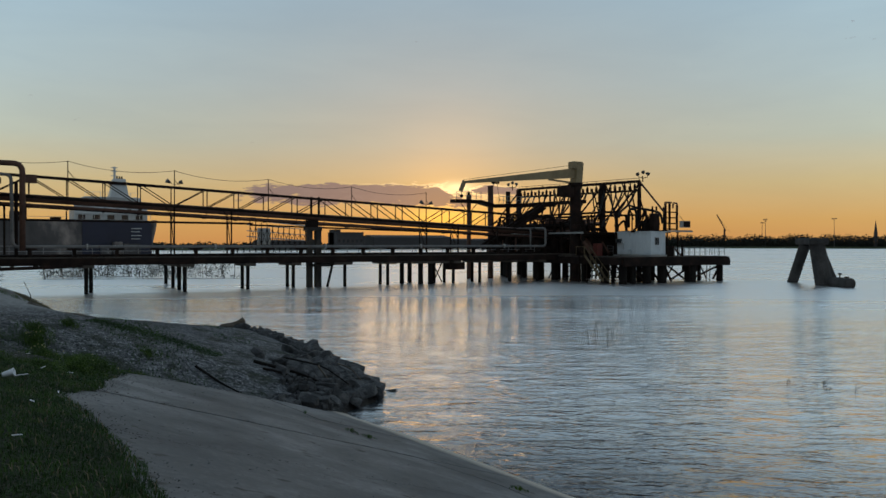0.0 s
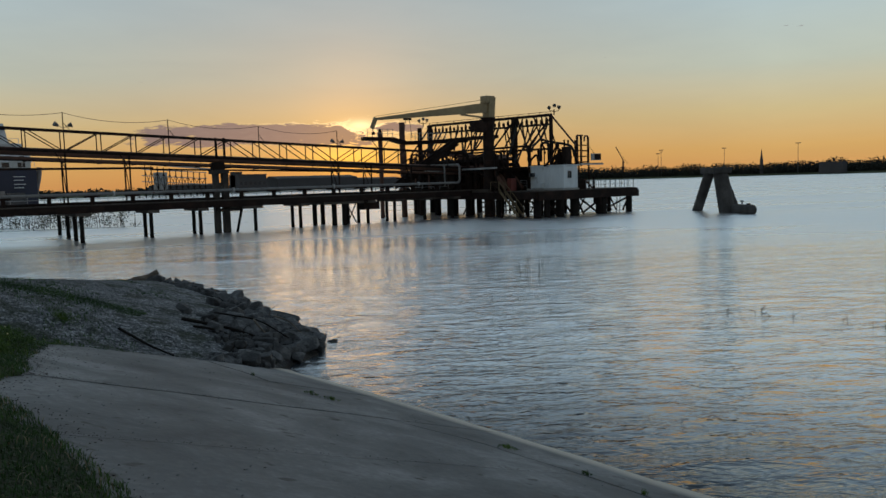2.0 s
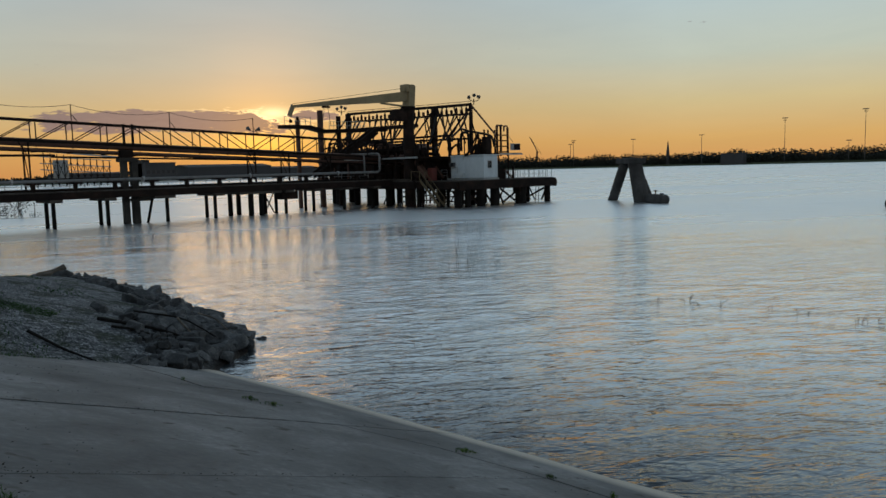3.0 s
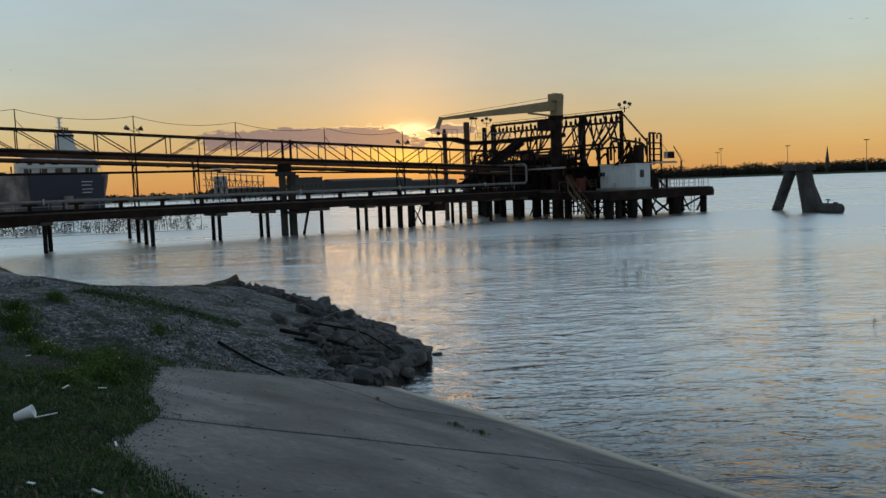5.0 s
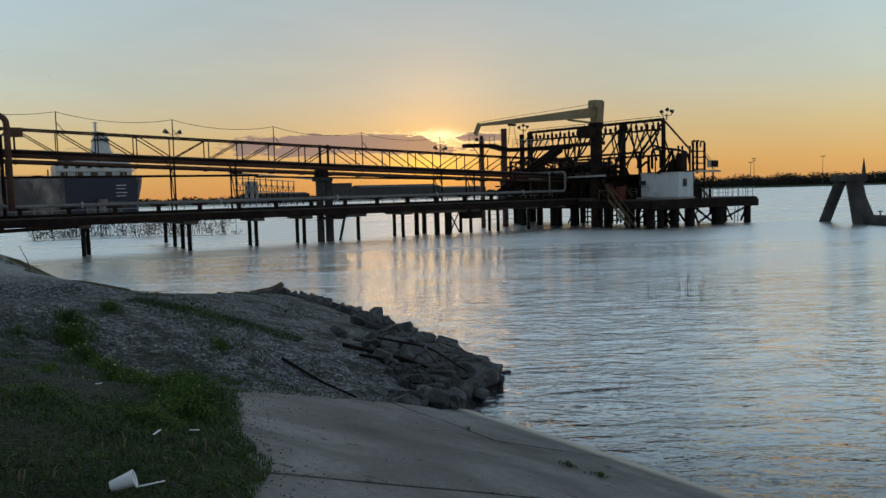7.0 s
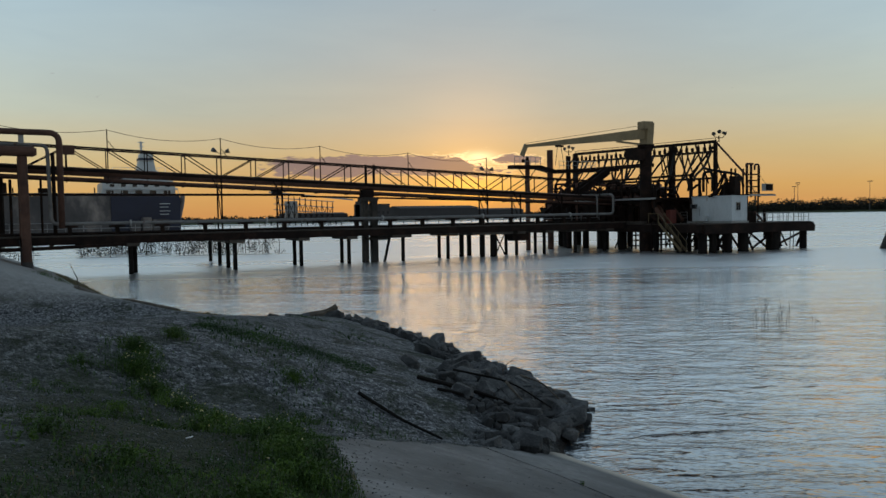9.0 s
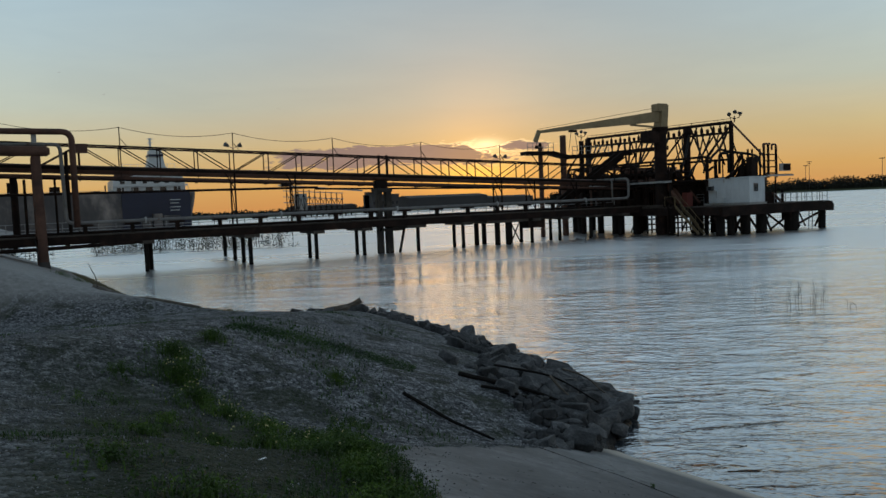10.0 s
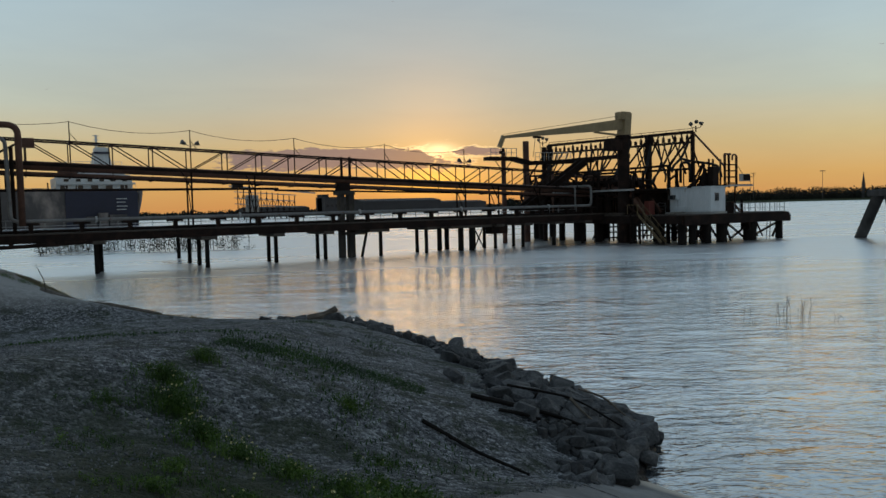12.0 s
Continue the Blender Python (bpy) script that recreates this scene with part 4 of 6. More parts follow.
def build_frame():
    """The hose gantry along the berth side of the platform."""
    t = thing("hose_gantry", "rusty steel hose gantry frame with hanging hoses", "gantry", (72, 86, PZ))
    fx, ya, yb = 72.6, 73.3, 99.8

    def tz(y):
        return lerp(12.96, 13.5, (y - ya) / (yb - ya))
    for y, w in ((ya, 0.36), (80.3, 0.6), (yb, 0.6)):
        part("post", bar((fx, y, PZ), (fx, y, tz(y)), w, w), STEEL, t)
        part("front_post", bar((fx - 3.0, y + 1, PZ), (fx - 3.0, y + 1, 9.0), 0.3, 0.3), STEEL, t)
        part("front_strut", bar((fx, y, tz(y) - 0.3), (fx - 3.0, y + 1, 9.0), 0.16, 0.2), STEEL, t)
    part("top_beam", bar((fx, ya - 0.1, tz(ya)), (fx, yb + 0.2, tz(yb)), 0.24, 0.36), STEEL, t)
    part("top_rail", tube((fx, ya, tz(ya) + 0.42), (fx, yb, tz(yb) + 0.42), 0.03, 6), STEEL, t)
    for i in range(14):
        y = lerp(ya, yb, i / 13)
        part("rail_stub", bar((fx, y, tz(y)), (fx, y, tz(y) + 0.42), 0.04, 0.04), STEEL, t)
    part("low_beam", bar((fx, ya - 0.1, tz(ya) - 1.2), (fx, yb + 0.2, tz(yb) - 1.2), 0.2, 0.26), STEEL, t)
    part("walk_beam", bar((fx - 1.2, 82.5, 10.75), (fx - 1.2, yb, 10.95), 0.5, 0.5), STEEL, t)
    part("cross_beam", bar((fx, ya, 8.6), (fx, yb, 8.9), 0.22, 0.26), STEEL, t)
    part("cross_beam", bar((fx - 3.0, ya + 1, 9.0), (fx - 3.0, yb + 1, 9.0), 0.22, 0.26), STEEL, t)
    rng = random.Random(5)
    for i in range(28):
        y = lerp(ya + 0.8, yb - 0.6, i / 27)
        part("saddle", box((fx - 0.14, y - 0.14, tz(y) - 1.05), (fx + 0.14, y + 0.14, tz(y) - 0.55), 0.03), STEEL, t)
        if i % 2 == 0:
            part("saddle_cap", tube((fx, y, tz(y) - 0.55), (fx, y, tz(y) - 0.22), 0.18, 8, 0.06), STEEL, t)
    # hoses hang nearly straight from the saddles, then bend to the manifold
    for i in range(22):
        y = lerp(ya + 0.6, yb - 0.8, i / 21)
        lean = rng.uniform(-2.2, 0.6)
        x2 = fx - rng.uniform(0.3, 4.5)
        z2 = rng.uniform(6.6, 8.6)
        top = Vector((fx, y, tz(y) - 1.0))
        mid = Vector((lerp(fx, x2, 0.45), y + lean * 0.5, lerp(top.z, z2, 0.55)))
        end = Vector((x2, y + lean, z2))
        pts = [top, top.lerp(mid, 0.4) + Vector((0, 0, -0.15)), mid, end + Vector((0.2, 0, 0.7)), end]
        part("hose", sweep(rounded(pts, 0.8, 4), rng.choice((0.09, 0.12, 0.15)), 7), RUBBER, t, smooth=True)
    for i in range(12):
        y = lerp(ya + 0.3, yb - 3.0, i / 11)
        d = 2.4 if i % 2 else -1.6
        part("lattice", bar((fx, y, tz(y) - 1.15), (fx - 0.4, y + d, 8.7), 0.12, 0.15), STEEL, t)
    for y, d in ((75.0, 1.7), (76.4, 2.4), (78.6, -2.2), (79.6, 2.6)):
        part("slant_brace", bar((fx, y, tz(y) - 0.2), (fx - 0.4, y - d, 8.0), 0.13, 0.16), STEEL, t)
    part("end_stay", bar((fx, ya, tz(ya)), (72.4, PF + 0.7, 8.7), 0.15, 0.18), RUST, t)
    part("hose_loop", sweep(rounded([(fx, 75.0, 9.9), (fx, 73.6, 9.5), (fx, 71.0, 9.1), (fx - 0.2, 69.4, 8.7), (fx - 0.3, 69.0, 7.4)], 0.9, 6), 0.15, 8), RUBBER, t, smooth=True)
    part("hose_loop", sweep(rounded([(fx - 0.4, 74.8, 7.0), (fx - 0.4, 74.8, 9.4), (fx - 0.4, 73.4, 9.4), (fx - 0.4, 73.4, 7.0)], 0.6, 6), 0.17, 8), RUBBER, t, smooth=True)
    return t


build_frame()


def floodlights(x, y, z, spread, label):
    t = thing("floodlight_mast", label, "floodlight", (x, y, z))
    part("mast", tube((x, y, z), (x, y, z + 0.75), 0.07, 8), STEEL, t)
    part("crossarm", sweep(rounded([(x - spread, y, z + 0.95), (x - spread, y, z + 0.6), (x, y, z + 0.45), (x + spread, y, z + 0.6), (x + spread, y, z + 0.95)], 0.15, 3), 0.045, 6), STEEL, t)
    for d, up in ((-1, 1.0), (0.15, 1.3), (1, 1.1)):
        a = Vector((x + d * spread, y, z + up))
        v = Vector((0.35 * (1 if d > 0.5 else -1), -0.25, -0.18))
        lamp = part("lamp_head", tube(a - v * 0.45, a + v * 0.55, 0.13, 12, 0.24), LAMP, t)
        part("lens", tube(a + v * 0.55, a + v * 0.6, 0.21, 12), LAMP, lamp)


floodlights(73.3, 73.4, 12.95, 0.85, "cluster of three floodlights on the gantry end")
floodlights(71.2, 99.6, 13.3, 0.7, "pair of floodlights on the far gantry post")


def build_manifold():
    """Pipes, valves and tanks that fill the platform under the gantry."""
    t = thing("pipe_manifold", "dense dark tangle of loading pipes and valves", "pipework", (68, 82, PZ))
    rng = random.Random(8)
    mats = (STEEL, STEEL, STEEL, RUST)
    for i in range(9):
        x = 65.2 + 0.82 * i
        z = rng.uniform(5.4, 8.4)
        pts = rounded([(x, 99 - rng.uniform(0, 4), PZ + 0.3), (x, 98 - rng.uniform(0, 4), z), (x, 76 + rng.uniform(0, 4), z - 0.2), (x + rng.uniform(-0.3, 0.3), 75.2, PZ + 0.3)], 0.6, 4)
        part("pipe", sweep(pts, rng.uniform(0.14, 0.28), 9), rng.choice(mats), t, smooth=True)
    for i in range(13):
        y = 75.6 + 1.9 * i
        z = rng.uniform(4.6, 8.6)
        part("pipe", tube((65.0, y, z), (75.0, y + rng.uniform(-0.6, 0.6), z), rng.uniform(0.10, 0.22), 8), rng.choice(mats), t, smooth=True)
    for i in range(60):
        x, y = rng.uniform(65.0, 74.0), rng.uniform(75.2, 99.5)
        z = rng.uniform(6.4, 9.0)
        b = part("valve_riser", tube((x, y, PZ), (x, y, z), rng.uniform(0.07, 0.19), 8), rng.choice(mats), t)
        if i % 2 == 0:
            part("handwheel", tube((x, y, z), (x, y, z + 0.06), 0.32, 12), STEEL, b)
    for i in range(34):
        x, y = rng.uniform(65.0, 72.5), rng.uniform(75.5, 98.0)
        z = rng.uniform(6.4, 7.6)
        d = rng.choice((-1, 1)) * rng.uniform(1.0, 2.6)
        part("branch_pipe", sweep(rounded([(x, y, 6.0), (x, y, z + 0.8), (x + rng.uniform(-0.5, 0.5), y + d, z + rng.uniform(0.2, 1.6)), (x, y + d * 1.2, 6.0)], 0.45, 3), rng.uniform(0.07, 0.16), 7), STEEL, t)
    for x0, y0, x1, y1, z0, z1 in ((65.2, 84.5, 66.8, 89.0, 3.6, 6.2), (67.0, 76.5, 72.0, 80.5, 3.3, 6.1), (66.2, 82.0, 70.0, 83.5, 3.3, 6.1), (69.2, 85.0, 73.0, 90.5, 3.5, 6.1), (66.0, 92.5, 71.5, 96.0, 3.3, 6.1)):
        part("equipment_skid", box((x0, y0, z0), (x1, y1, z1), 0.06), STEEL, t)
    # service deck over the equipment
    part("service_deck", box((64.9, 75.2, 6.15), (75.4, 97.0, 6.27)), STEEL, t)
    part("deck_lip", bar((64.8, 75.2, 6.27), (64.8, 97.0, 6.27), 0.08, 0.22), PIPE_GREY, t)
    part("deck_lip", bar((64.8, 75.1, 6.27), (75.4, 75.1, 6.27), 0.08, 0.18), STEEL, t)
    for i in range(11):
        y = 75.6 + 2.0 * i
        part("deck_post", bar((64.95, y, PZ), (64.95, y, 6.2), 0.14, 0.14), STEEL, t)
        part("guard_post", bar((64.9, y, 6.27), (64.9, y, 7.3), 0.05, 0.05), STEEL, t)
    part("guard_rail", tube((64.9, 75.4, 7.3), (64.9, 96.8, 7.3), 0.03, 6), STEEL, t)
    part("wall_panel", box((66.4, 80.6, PZ), (66.6, 92.0, 5.6)), STEEL, t)
    part("red_cabinet", box((66.6, 74.6, PZ), (67.5, 75.4, 4.9), 0.04), RED, t, "dull red cabinet")
    return t


build_manifold()


def build_end_cage():
    t = thing("pipe_cage", "rusty pipe frame cage above the shed roof", "pipework", (73, PF + 1, 6.4))
    y = PF + 0.6
    for x in (72.4, 73.1, 74.4):
        part("post", bar((x, y, 6.2), (x, y, 9.95 - 0.2 * (x > 74)), 0.2, 0.2), STEEL, t)
        part("back_post", bar((x, y + 2.2, 6.2), (x, y + 2.2, 9.6), 0.16, 0.16), STEEL, t)
    part("top_pipe", sweep(rounded([(72.3, y, 9.6), (72.3, y, 10.0), (73.4, y, 10.0)], 0.2, 4), 0.12, 8), RUST, t)
    part("top_pipe", sweep(rounded([(73.7, y, 9.3), (73.7, y, 9.95), (74.4, y, 9.95), (74.4, y, 9.3)], 0.25, 4), 0.11, 8), RUST, t)
    for z in (6.7, 7.4, 8.1, 8.8):
        part("rung", bar((72.4, y, z), (74.4, y, z), 0.12, 0.14), STEEL, t)
    rng = random.Random(21)
    for i in range(15):
        x = rng.uniform(69.8, 72.2)
        z = rng.uniform(7.0, 9.0)
        part("branch_pipe", sweep(rounded([(x, y + 1, 6.2), (x, y + 1, z), (x + rng.uniform(-0.9, 0.9), y + 1, z), (x + rng.uniform(-0.9, 0.9), y + 2.5, 6.3)], 0.3, 3), rng.uniform(0.07, 0.14), 7), STEEL, t)
    part("valve_box", box((70.4, y, 6.4), (71.4, y + 0.8, 8.6), 0.05), STEEL, t)
    part("roof_deck", box((69.6, PF + 0.5, 6.42), (72.38, PF + 6.0, 6.5)), STEEL, t)
    part("upper_deck", box((72.4, PF + 0.2, 6.46), (76.6, PF + 5.4, 6.56)), STEEL, t)
    part("deck_fascia", bar((72.4, PF + 0.15, 6.42), (76.7, PF + 0.15, 6.42), 0.08, 0.2), PIPE_GREY, t)
    for x in (74.6, 76.5):
        part("deck_leg", bar((x, PF + 2.4, PZ), (x, PF + 2.4, 6.5), 0.14, 0.14), STEEL, t)
    p = part("guard_panel", box((74.7, PF + 0.4, 6.9), (76.6, PF + 0.46, 7.75)), RAIL, t)
    part("panel_board", box((75.4, PF + 0.32, 6.98), (76.5, PF + 0.39, 7.68)), STEEL, p)
    part("guy_wire", tube((74.7, y, 8.6), (75.6, y, 7.7), 0.03, 5), CABLE, t)
    c = part("store_bin", box((72.4, PF + 0.9, PZ), (74.4, PF + 2.2, 4.6), 0.05), STEEL, t)
    part("sloped_chute", bar((73.6, PF + 0.5, 4.5), (75.0, PF + 0.5, 3.4), 0.3, 0.12), RUST, c)


build_end_cage()


def build_walkway():
    t = thing("mooring_walkway", "high rusty catwalk with railing between mooring posts", "catwalk", (58, 90, 0))
    y = 90.0
    for x, r, z in ((60.6, 0.40, 13.0), (57.0, 0.30, 11.6)):
        part("mooring_post", tube((x, y, -1.8), (x, y, z), r, 16), RUST, t)
    part("catwalk", bar((54.4, y, 10.72), (58.7, y, 10.72), 1.4, 0.45), STEEL, t)
    part("catwalk", bar((58.7, y, 10.7), (61.2, y, 10.15), 1.4, 0.45), STEEL, t)
    part("catwalk", bar((61.2, y, 10.2), (71.8, y, 10.6), 1.4, 0.5), STEEL, t)
    for x, z in [(54.6 + 0.8 * i, 10.9) for i in range(6)] + [(61.6 + 0.75 * i, 10.45) for i in range(9)]:
        part("rail_post", bar((x, y - 0.65, z), (x, y - 0.65, z + 1.1), 0.05, 0.05), RAIL, t)
    for z in (0.55, 1.1):
        part("hand_rail", tube((54.6, y - 0.65, 10.9 + z), (58.7, y - 0.65, 10.9 + z), 0.03, 6), RAIL, t)
        part("hand_rail", tube((61.6, y - 0.65, 10.45 + z), (67.8, y - 0.65, 10.5 + z), 0.03, 6), RAIL, t)
    part("buoy_lamp", tube((57.0, y, 11.6), (57.0, y, 12.1), 0.25, 10, 0.16), STEEL, t)
    part("knee_brace", bar((57.2, y, 9.2), (58.4, y, 10.6), 0.08, 0.08), STEEL, t)
    part("knee_brace", bar((56.8, y, 9.2), (55.6, y, 10.6), 0.08, 0.08), STEEL, t)
    part("mast_post", tube((63.6, y, -1.8), (63.6, y, 12.3), 0.32, 12), STEEL, t)
    g = thing("inclined_gangway", "dark inclined gangway leading up to the gantry", "gangway", (62, 86, 4))
    for yy in (85.4, 86.6):
        part("side_girder", bar((56.8, yy, 4.3), (66.6, yy, 10.1), 0.2, 0.85), STEEL, g)
    part("ramp", bar((56.8, 86.0, 4.2), (66.6, 86.0, 10.0), 1.2, 0.1), STEEL, g)


build_walkway()


def build_dolphins():
    d = thing("mooring_dolphin", "weathered concrete mooring dolphin on raking legs", "dolphin", (85, 57, 0), group="mooring dolphins")
    part("leg", tube((88.0, 62.6, -1.6), (84.8, 58.0, 5.0), 0.62, 16), PIERCONC, d)
    part("leg", tube((83.2, 54.2, -1.6), (84.2, 56.2, 5.0), 1.0, 18, 0.85), PIERCONC, d)
    part("leg", tube((86.6, 55.0, -1.6), (85.2, 57.0, 5.0), 0.7, 16), PIERCONC, d)
    bm = box((-1.15, -1.9, 0), (1.15, 1.9, 0.75), 0.15)
    bmesh.ops.transform(bm, matrix=pose(84.5, 57.0, 4.75, 0, 0, -30), verts=bm.verts[:])
    part("cap", bm, PIERCONC, d)
    f = thing("mooring_float", "rust-stained cylindrical mooring float beside the dolphin", "float", (82.4, 51.8, 0.3), group="mooring floats")
    part("drum", tube((83.4, 53.6, 0.45), (81.9, 50.6, 0.45), 0.62, 18), PIERCONC, f)
    part("end_cap", tube((81.9, 50.6, 0.45), (81.78, 50.36, 0.45), 0.62, 18, 0.35), PIERCONC, f)
    part("cleat_post", tube((82.8, 52.4, 1.0), (82.8, 52.4, 1.55), 0.07, 8), STEEL, f)
    part("cleat_bar", tube((82.65, 52.1, 1.45), (82.95, 52.7, 1.45), 0.06, 8), STEEL, f)
    part("lug", box((82.2, 51.1, 0.95), (82.5, 51.5, 1.2), 0.03), STEEL, f)
    d2 = thing("mooring_dolphin", "dark mooring dolphin with a square block head", "dolphin", (87.30, 25.90, 0), group="mooring dolphins")
    part("leg", tube((88.80, 27.00, -1.6), (88.10, 26.00, 5.2), 0.7, 16), PIERCONC, d2)
    part("leg", tube((85.80, 24.60, -1.6), (87.10, 25.60, 5.2), 0.8, 16), PIERCONC, d2)
    part("leg", tube((89.50, 24.00, -1.6), (88.10, 25.20, 5.2), 0.7, 16), PIERCONC, d2)
    part("cap", box((86.20, 23.90, 4.9), (89.10, 27.20, 6.1), 0.15), STEEL, d2)
    part("head_block", box((86.90, 24.70, 6.1), (88.30, 26.10, 6.7), 0.1), STEEL, d2)
    f2 = thing("mooring_float", "pale cylindrical mooring float beside the dolphin", "float", (80.90, 25.70, 0.3), group="mooring floats")
    part("drum", tube((83.10, 26.30, 0.45), (79.70, 25.70, 0.45), 0.75, 18), PIERCONC, f2)
    part("rib", tube((81.50, 26.00, 0.45), (81.30, 25.97, 0.45), 0.8, 18), PIERCONC, f2)


build_dolphins()

# ---- background: ship, far shore, far works ----


def build_ship():
    t = thing("cargo_ship", "moored cargo ship with navy hull and white superstructure", "ship", (20, 262, 0))
    bm = bmesh.new()
    outline = [(42.6, 258), (43.2, 268), (41.5, 282), (-130, 284), (-130, 256), (38.0, 256)]
    lo = [bm.verts.new((x * 1.0 - (1.5 if x > 30 else 0), y, -1.0)) for x, y in outline]
    hi = [bm.verts.new((x, y, 12.2 if x > -60 else 12.4)) for x, y in outline]
    for i in range(6):
        j = (i + 1) % 6
        bm.faces.new((lo[i], lo[j], hi[j], hi[i]))
    bm.faces.new(hi), bm.faces.new(lo[::-1])
    bmesh.ops.recalc_face_normals(bm, faces=bm.faces[:])
    part("hull", bm, HULLGREY, t, "faded dark hull side with a pale painted-in sheen")
    part("stern_plate", box((22.5, 255.4, -0.5), (42.4, 255.95, 12.0), 0.1), HULL, t, "navy blue stern panel")
    for i, (w, z) in enumerate(((5.5, 9.6), (5.5, 8.6), (5.5, 7.4), (5.5, 6.4))):
        part("hull_mark", box((36.3, 255.2, z), (36.3 + 0.55 * w * (1.0 - 0.15 * (i % 2)), 255.39, z + 0.22)), SHIPWHITE, t)
    for x0, x1, h in ((27.5, 30.2, 4.6), (30.8, 33.4, 5.6), (33.8, 38.5, 5.0)):
        part("quay_hut", box((x0, 252.0, 0.0), (x1, 255.0, h), 0.1), HULLGREY, t)
    s = part("superstructure", box((20.5, 258, 12.2), (41.5, 276, 16.4), 0.2), SHIPWHITE, t)
    part("deck_edge", box((20.6, 257.2, 14.2), (42.2, 276.5, 14.6)), SHIPWHITE, s)
    part("bridge_house", box((22.8, 259, 16.4), (39.8, 273, 19.4), 0.2), SHIPWHITE, t)
    part("bridge_wing", box((20.8, 258.5, 16.4), (41.0, 262, 17.0), 0.1), SHIPWHITE, t)
    for i in range(6):
        part("porthole", box((22.6 + 3.2 * i, 257.85, 15.0), (23.9 + 3.2 * i, 258.02, 15.8)), GLASS, s)
    for i in range(7):
        part("bridge_window", box((25.6 + 1.75 * i, 258.85, 17.6), (26.8 + 1.75 * i, 259.02, 18.4)), GLASS, t)
    tower = bmesh.new()
    rings = []
    for z, x0, x1, y0, y1 in ((19.0, 30.6, 37.2, 262, 270), (20.4, 31.2, 36.8, 262.3, 269.5), (20.4, 31.4, 36.6, 262.8, 269), (25.6, 32.2, 35.8, 263.4, 268)):
        rings.append([tower.verts.new(p) for p in ((x0, y0, z), (x1, y0, z), (x1, y1, z), (x0, y1, z))])
    for lo4, hi4 in zip(rings, rings[1:]):
        for i in range(4):
            tower.faces.new((lo4[i], lo4[(i + 1) % 4], hi4[(i + 1) % 4], hi4[i]))
    tower.faces.new(rings[-1])
    f = part("funnel", tower, SHIPWHITE, t, "tapered white funnel housing")
    part("funnel_band", box((31.7, 262.5, 23.6), (36.2, 268.9, 24.2)), HULL, f)
    for i in range(4):
        part("exhaust", tube((32.9 + 0.7 * i, 266, 25.5), (32.9 + 0.7 * i, 266, 26.6), 0.24, 8), STEEL, f)
    for z, xa, xb in ((13.0, 19.6, 42.3), (16.9, 22.0, 40.6), (19.9, 23.5, 38.6)):
        part("guard_rail", box((xa, 257.3, z + 0.9), (xb, 257.4, z + 1.0)), SHIPWHITE, t)
        for k in range(8):
            xx = lerp(xa, xb, k / 7)
            part("rail_post", box((xx - 0.06, 257.3, z - 0.4), (xx + 0.06, 257.4, z + 1.0)), SHIPWHITE, t)
    for k in range(5):
        part("deck_opening", box((21.6 + 4.1 * k, 257.85, 12.5), (23.6 + 4.1 * k, 258.02, 13.9)), GLASS, s)
    part("lifeboat", sweep(rounded([(21.0, 256.9, 17.9), (24.6, 256.9, 17.7), (26.0, 256.9, 18.0)], 0.5, 3), 0.7, 10), RUST, t, "dark orange lifeboat", True)
    part("stern_flare", sweep(rounded([(41.4, 257.6, -0.5), (42.2, 257.4, 5.0), (43.3, 257.2, 10.0), (43.5, 257.2, 12.4)], 3.0, 5), 0.7, 10), HULLGREY, t, "pale curved stern edge", True)
    part("boat_deck", box((23.5, 257.6, 19.2), (38.6, 272, 19.45)), SHIPWHITE, t)
    part("radar_mast", bar((32.6, 264, 19.0), (32.6, 264, 29.4), 0.6, 0.6), SHIPWHITE, t)
    for z, w in ((26.4, 2.2), (27.8, 1.6), (29.0, 2.0)):
        part("mast_yard", box((32.6 - w / 2, 263.8, z), (32.6 + w / 2, 264.2, z + 0.2)), SHIPWHITE, t)
    for i in range(9):
        x = 16.0 - 11.0 * i
        part("deck_gear", box((x - 1.4, 264, 12.2), (x + 1.4, 270, 13.2 + 1.6 * ((i * 7) % 3))), STEEL, t)
        part("vent_post", tube((x + 3, 266, 12.2), (x + 3, 266, 17.5 if i % 3 == 1 else 15.0), 0.22, 6), STEEL, t)
    part("sheer_rail", box((-120, 256.2, 13.0), (19, 256.3, 13.1)), RAIL, t)
    # a large ship well across the river, low in the water
    t.location, t.scale = (30.0, 390.3, -2.4), (1.5, 1.5, 1.5)
    return t


build_ship()


def leaf_cloud(bm_pts, faces, c, r, count, size, rng, flat=0.8):
    """Adds small leaf quads scattered round c."""
    for _ in range(count):
        d = Vector((rng.gauss(0, 1), rng.gauss(0, 1), rng.gauss(0, 1))).normalized() * r * rng.random() ** 0.4
        p = Vector(c) + Vector((d.x, d.y, d.z * flat))
        a = Vector((rng.gauss(0, 1), rng.gauss(0, 1), rng.gauss(0, 1))).normalized() * size * rng.uniform(0.6, 1.3)
        b = a.cross(Vector((rng.gauss(0, 1), rng.gauss(0, 1), rng.gauss(0, 1)))).normalized() * a.length * 0.6
        k = len(bm_pts)
        bm_pts.extend((p - a, p + b, p + a, p - b))
        faces.append((k, k + 1, k + 2, k + 3))


def soup(name, pts, faces, mat, parent=None, label="", category="", kind=""):
    me = bpy.data.meshes.new(name)
    me.from_pydata([tuple(p) for p in pts], [], faces)
    me.materials.append(mat)
    ob = new(name, me)
    if parent is not None:
        ob.parent = parent
        ob.matrix_parent_inverse = parent.matrix_world.inverted()
    return tagged(ob, label, category, kind=kind)


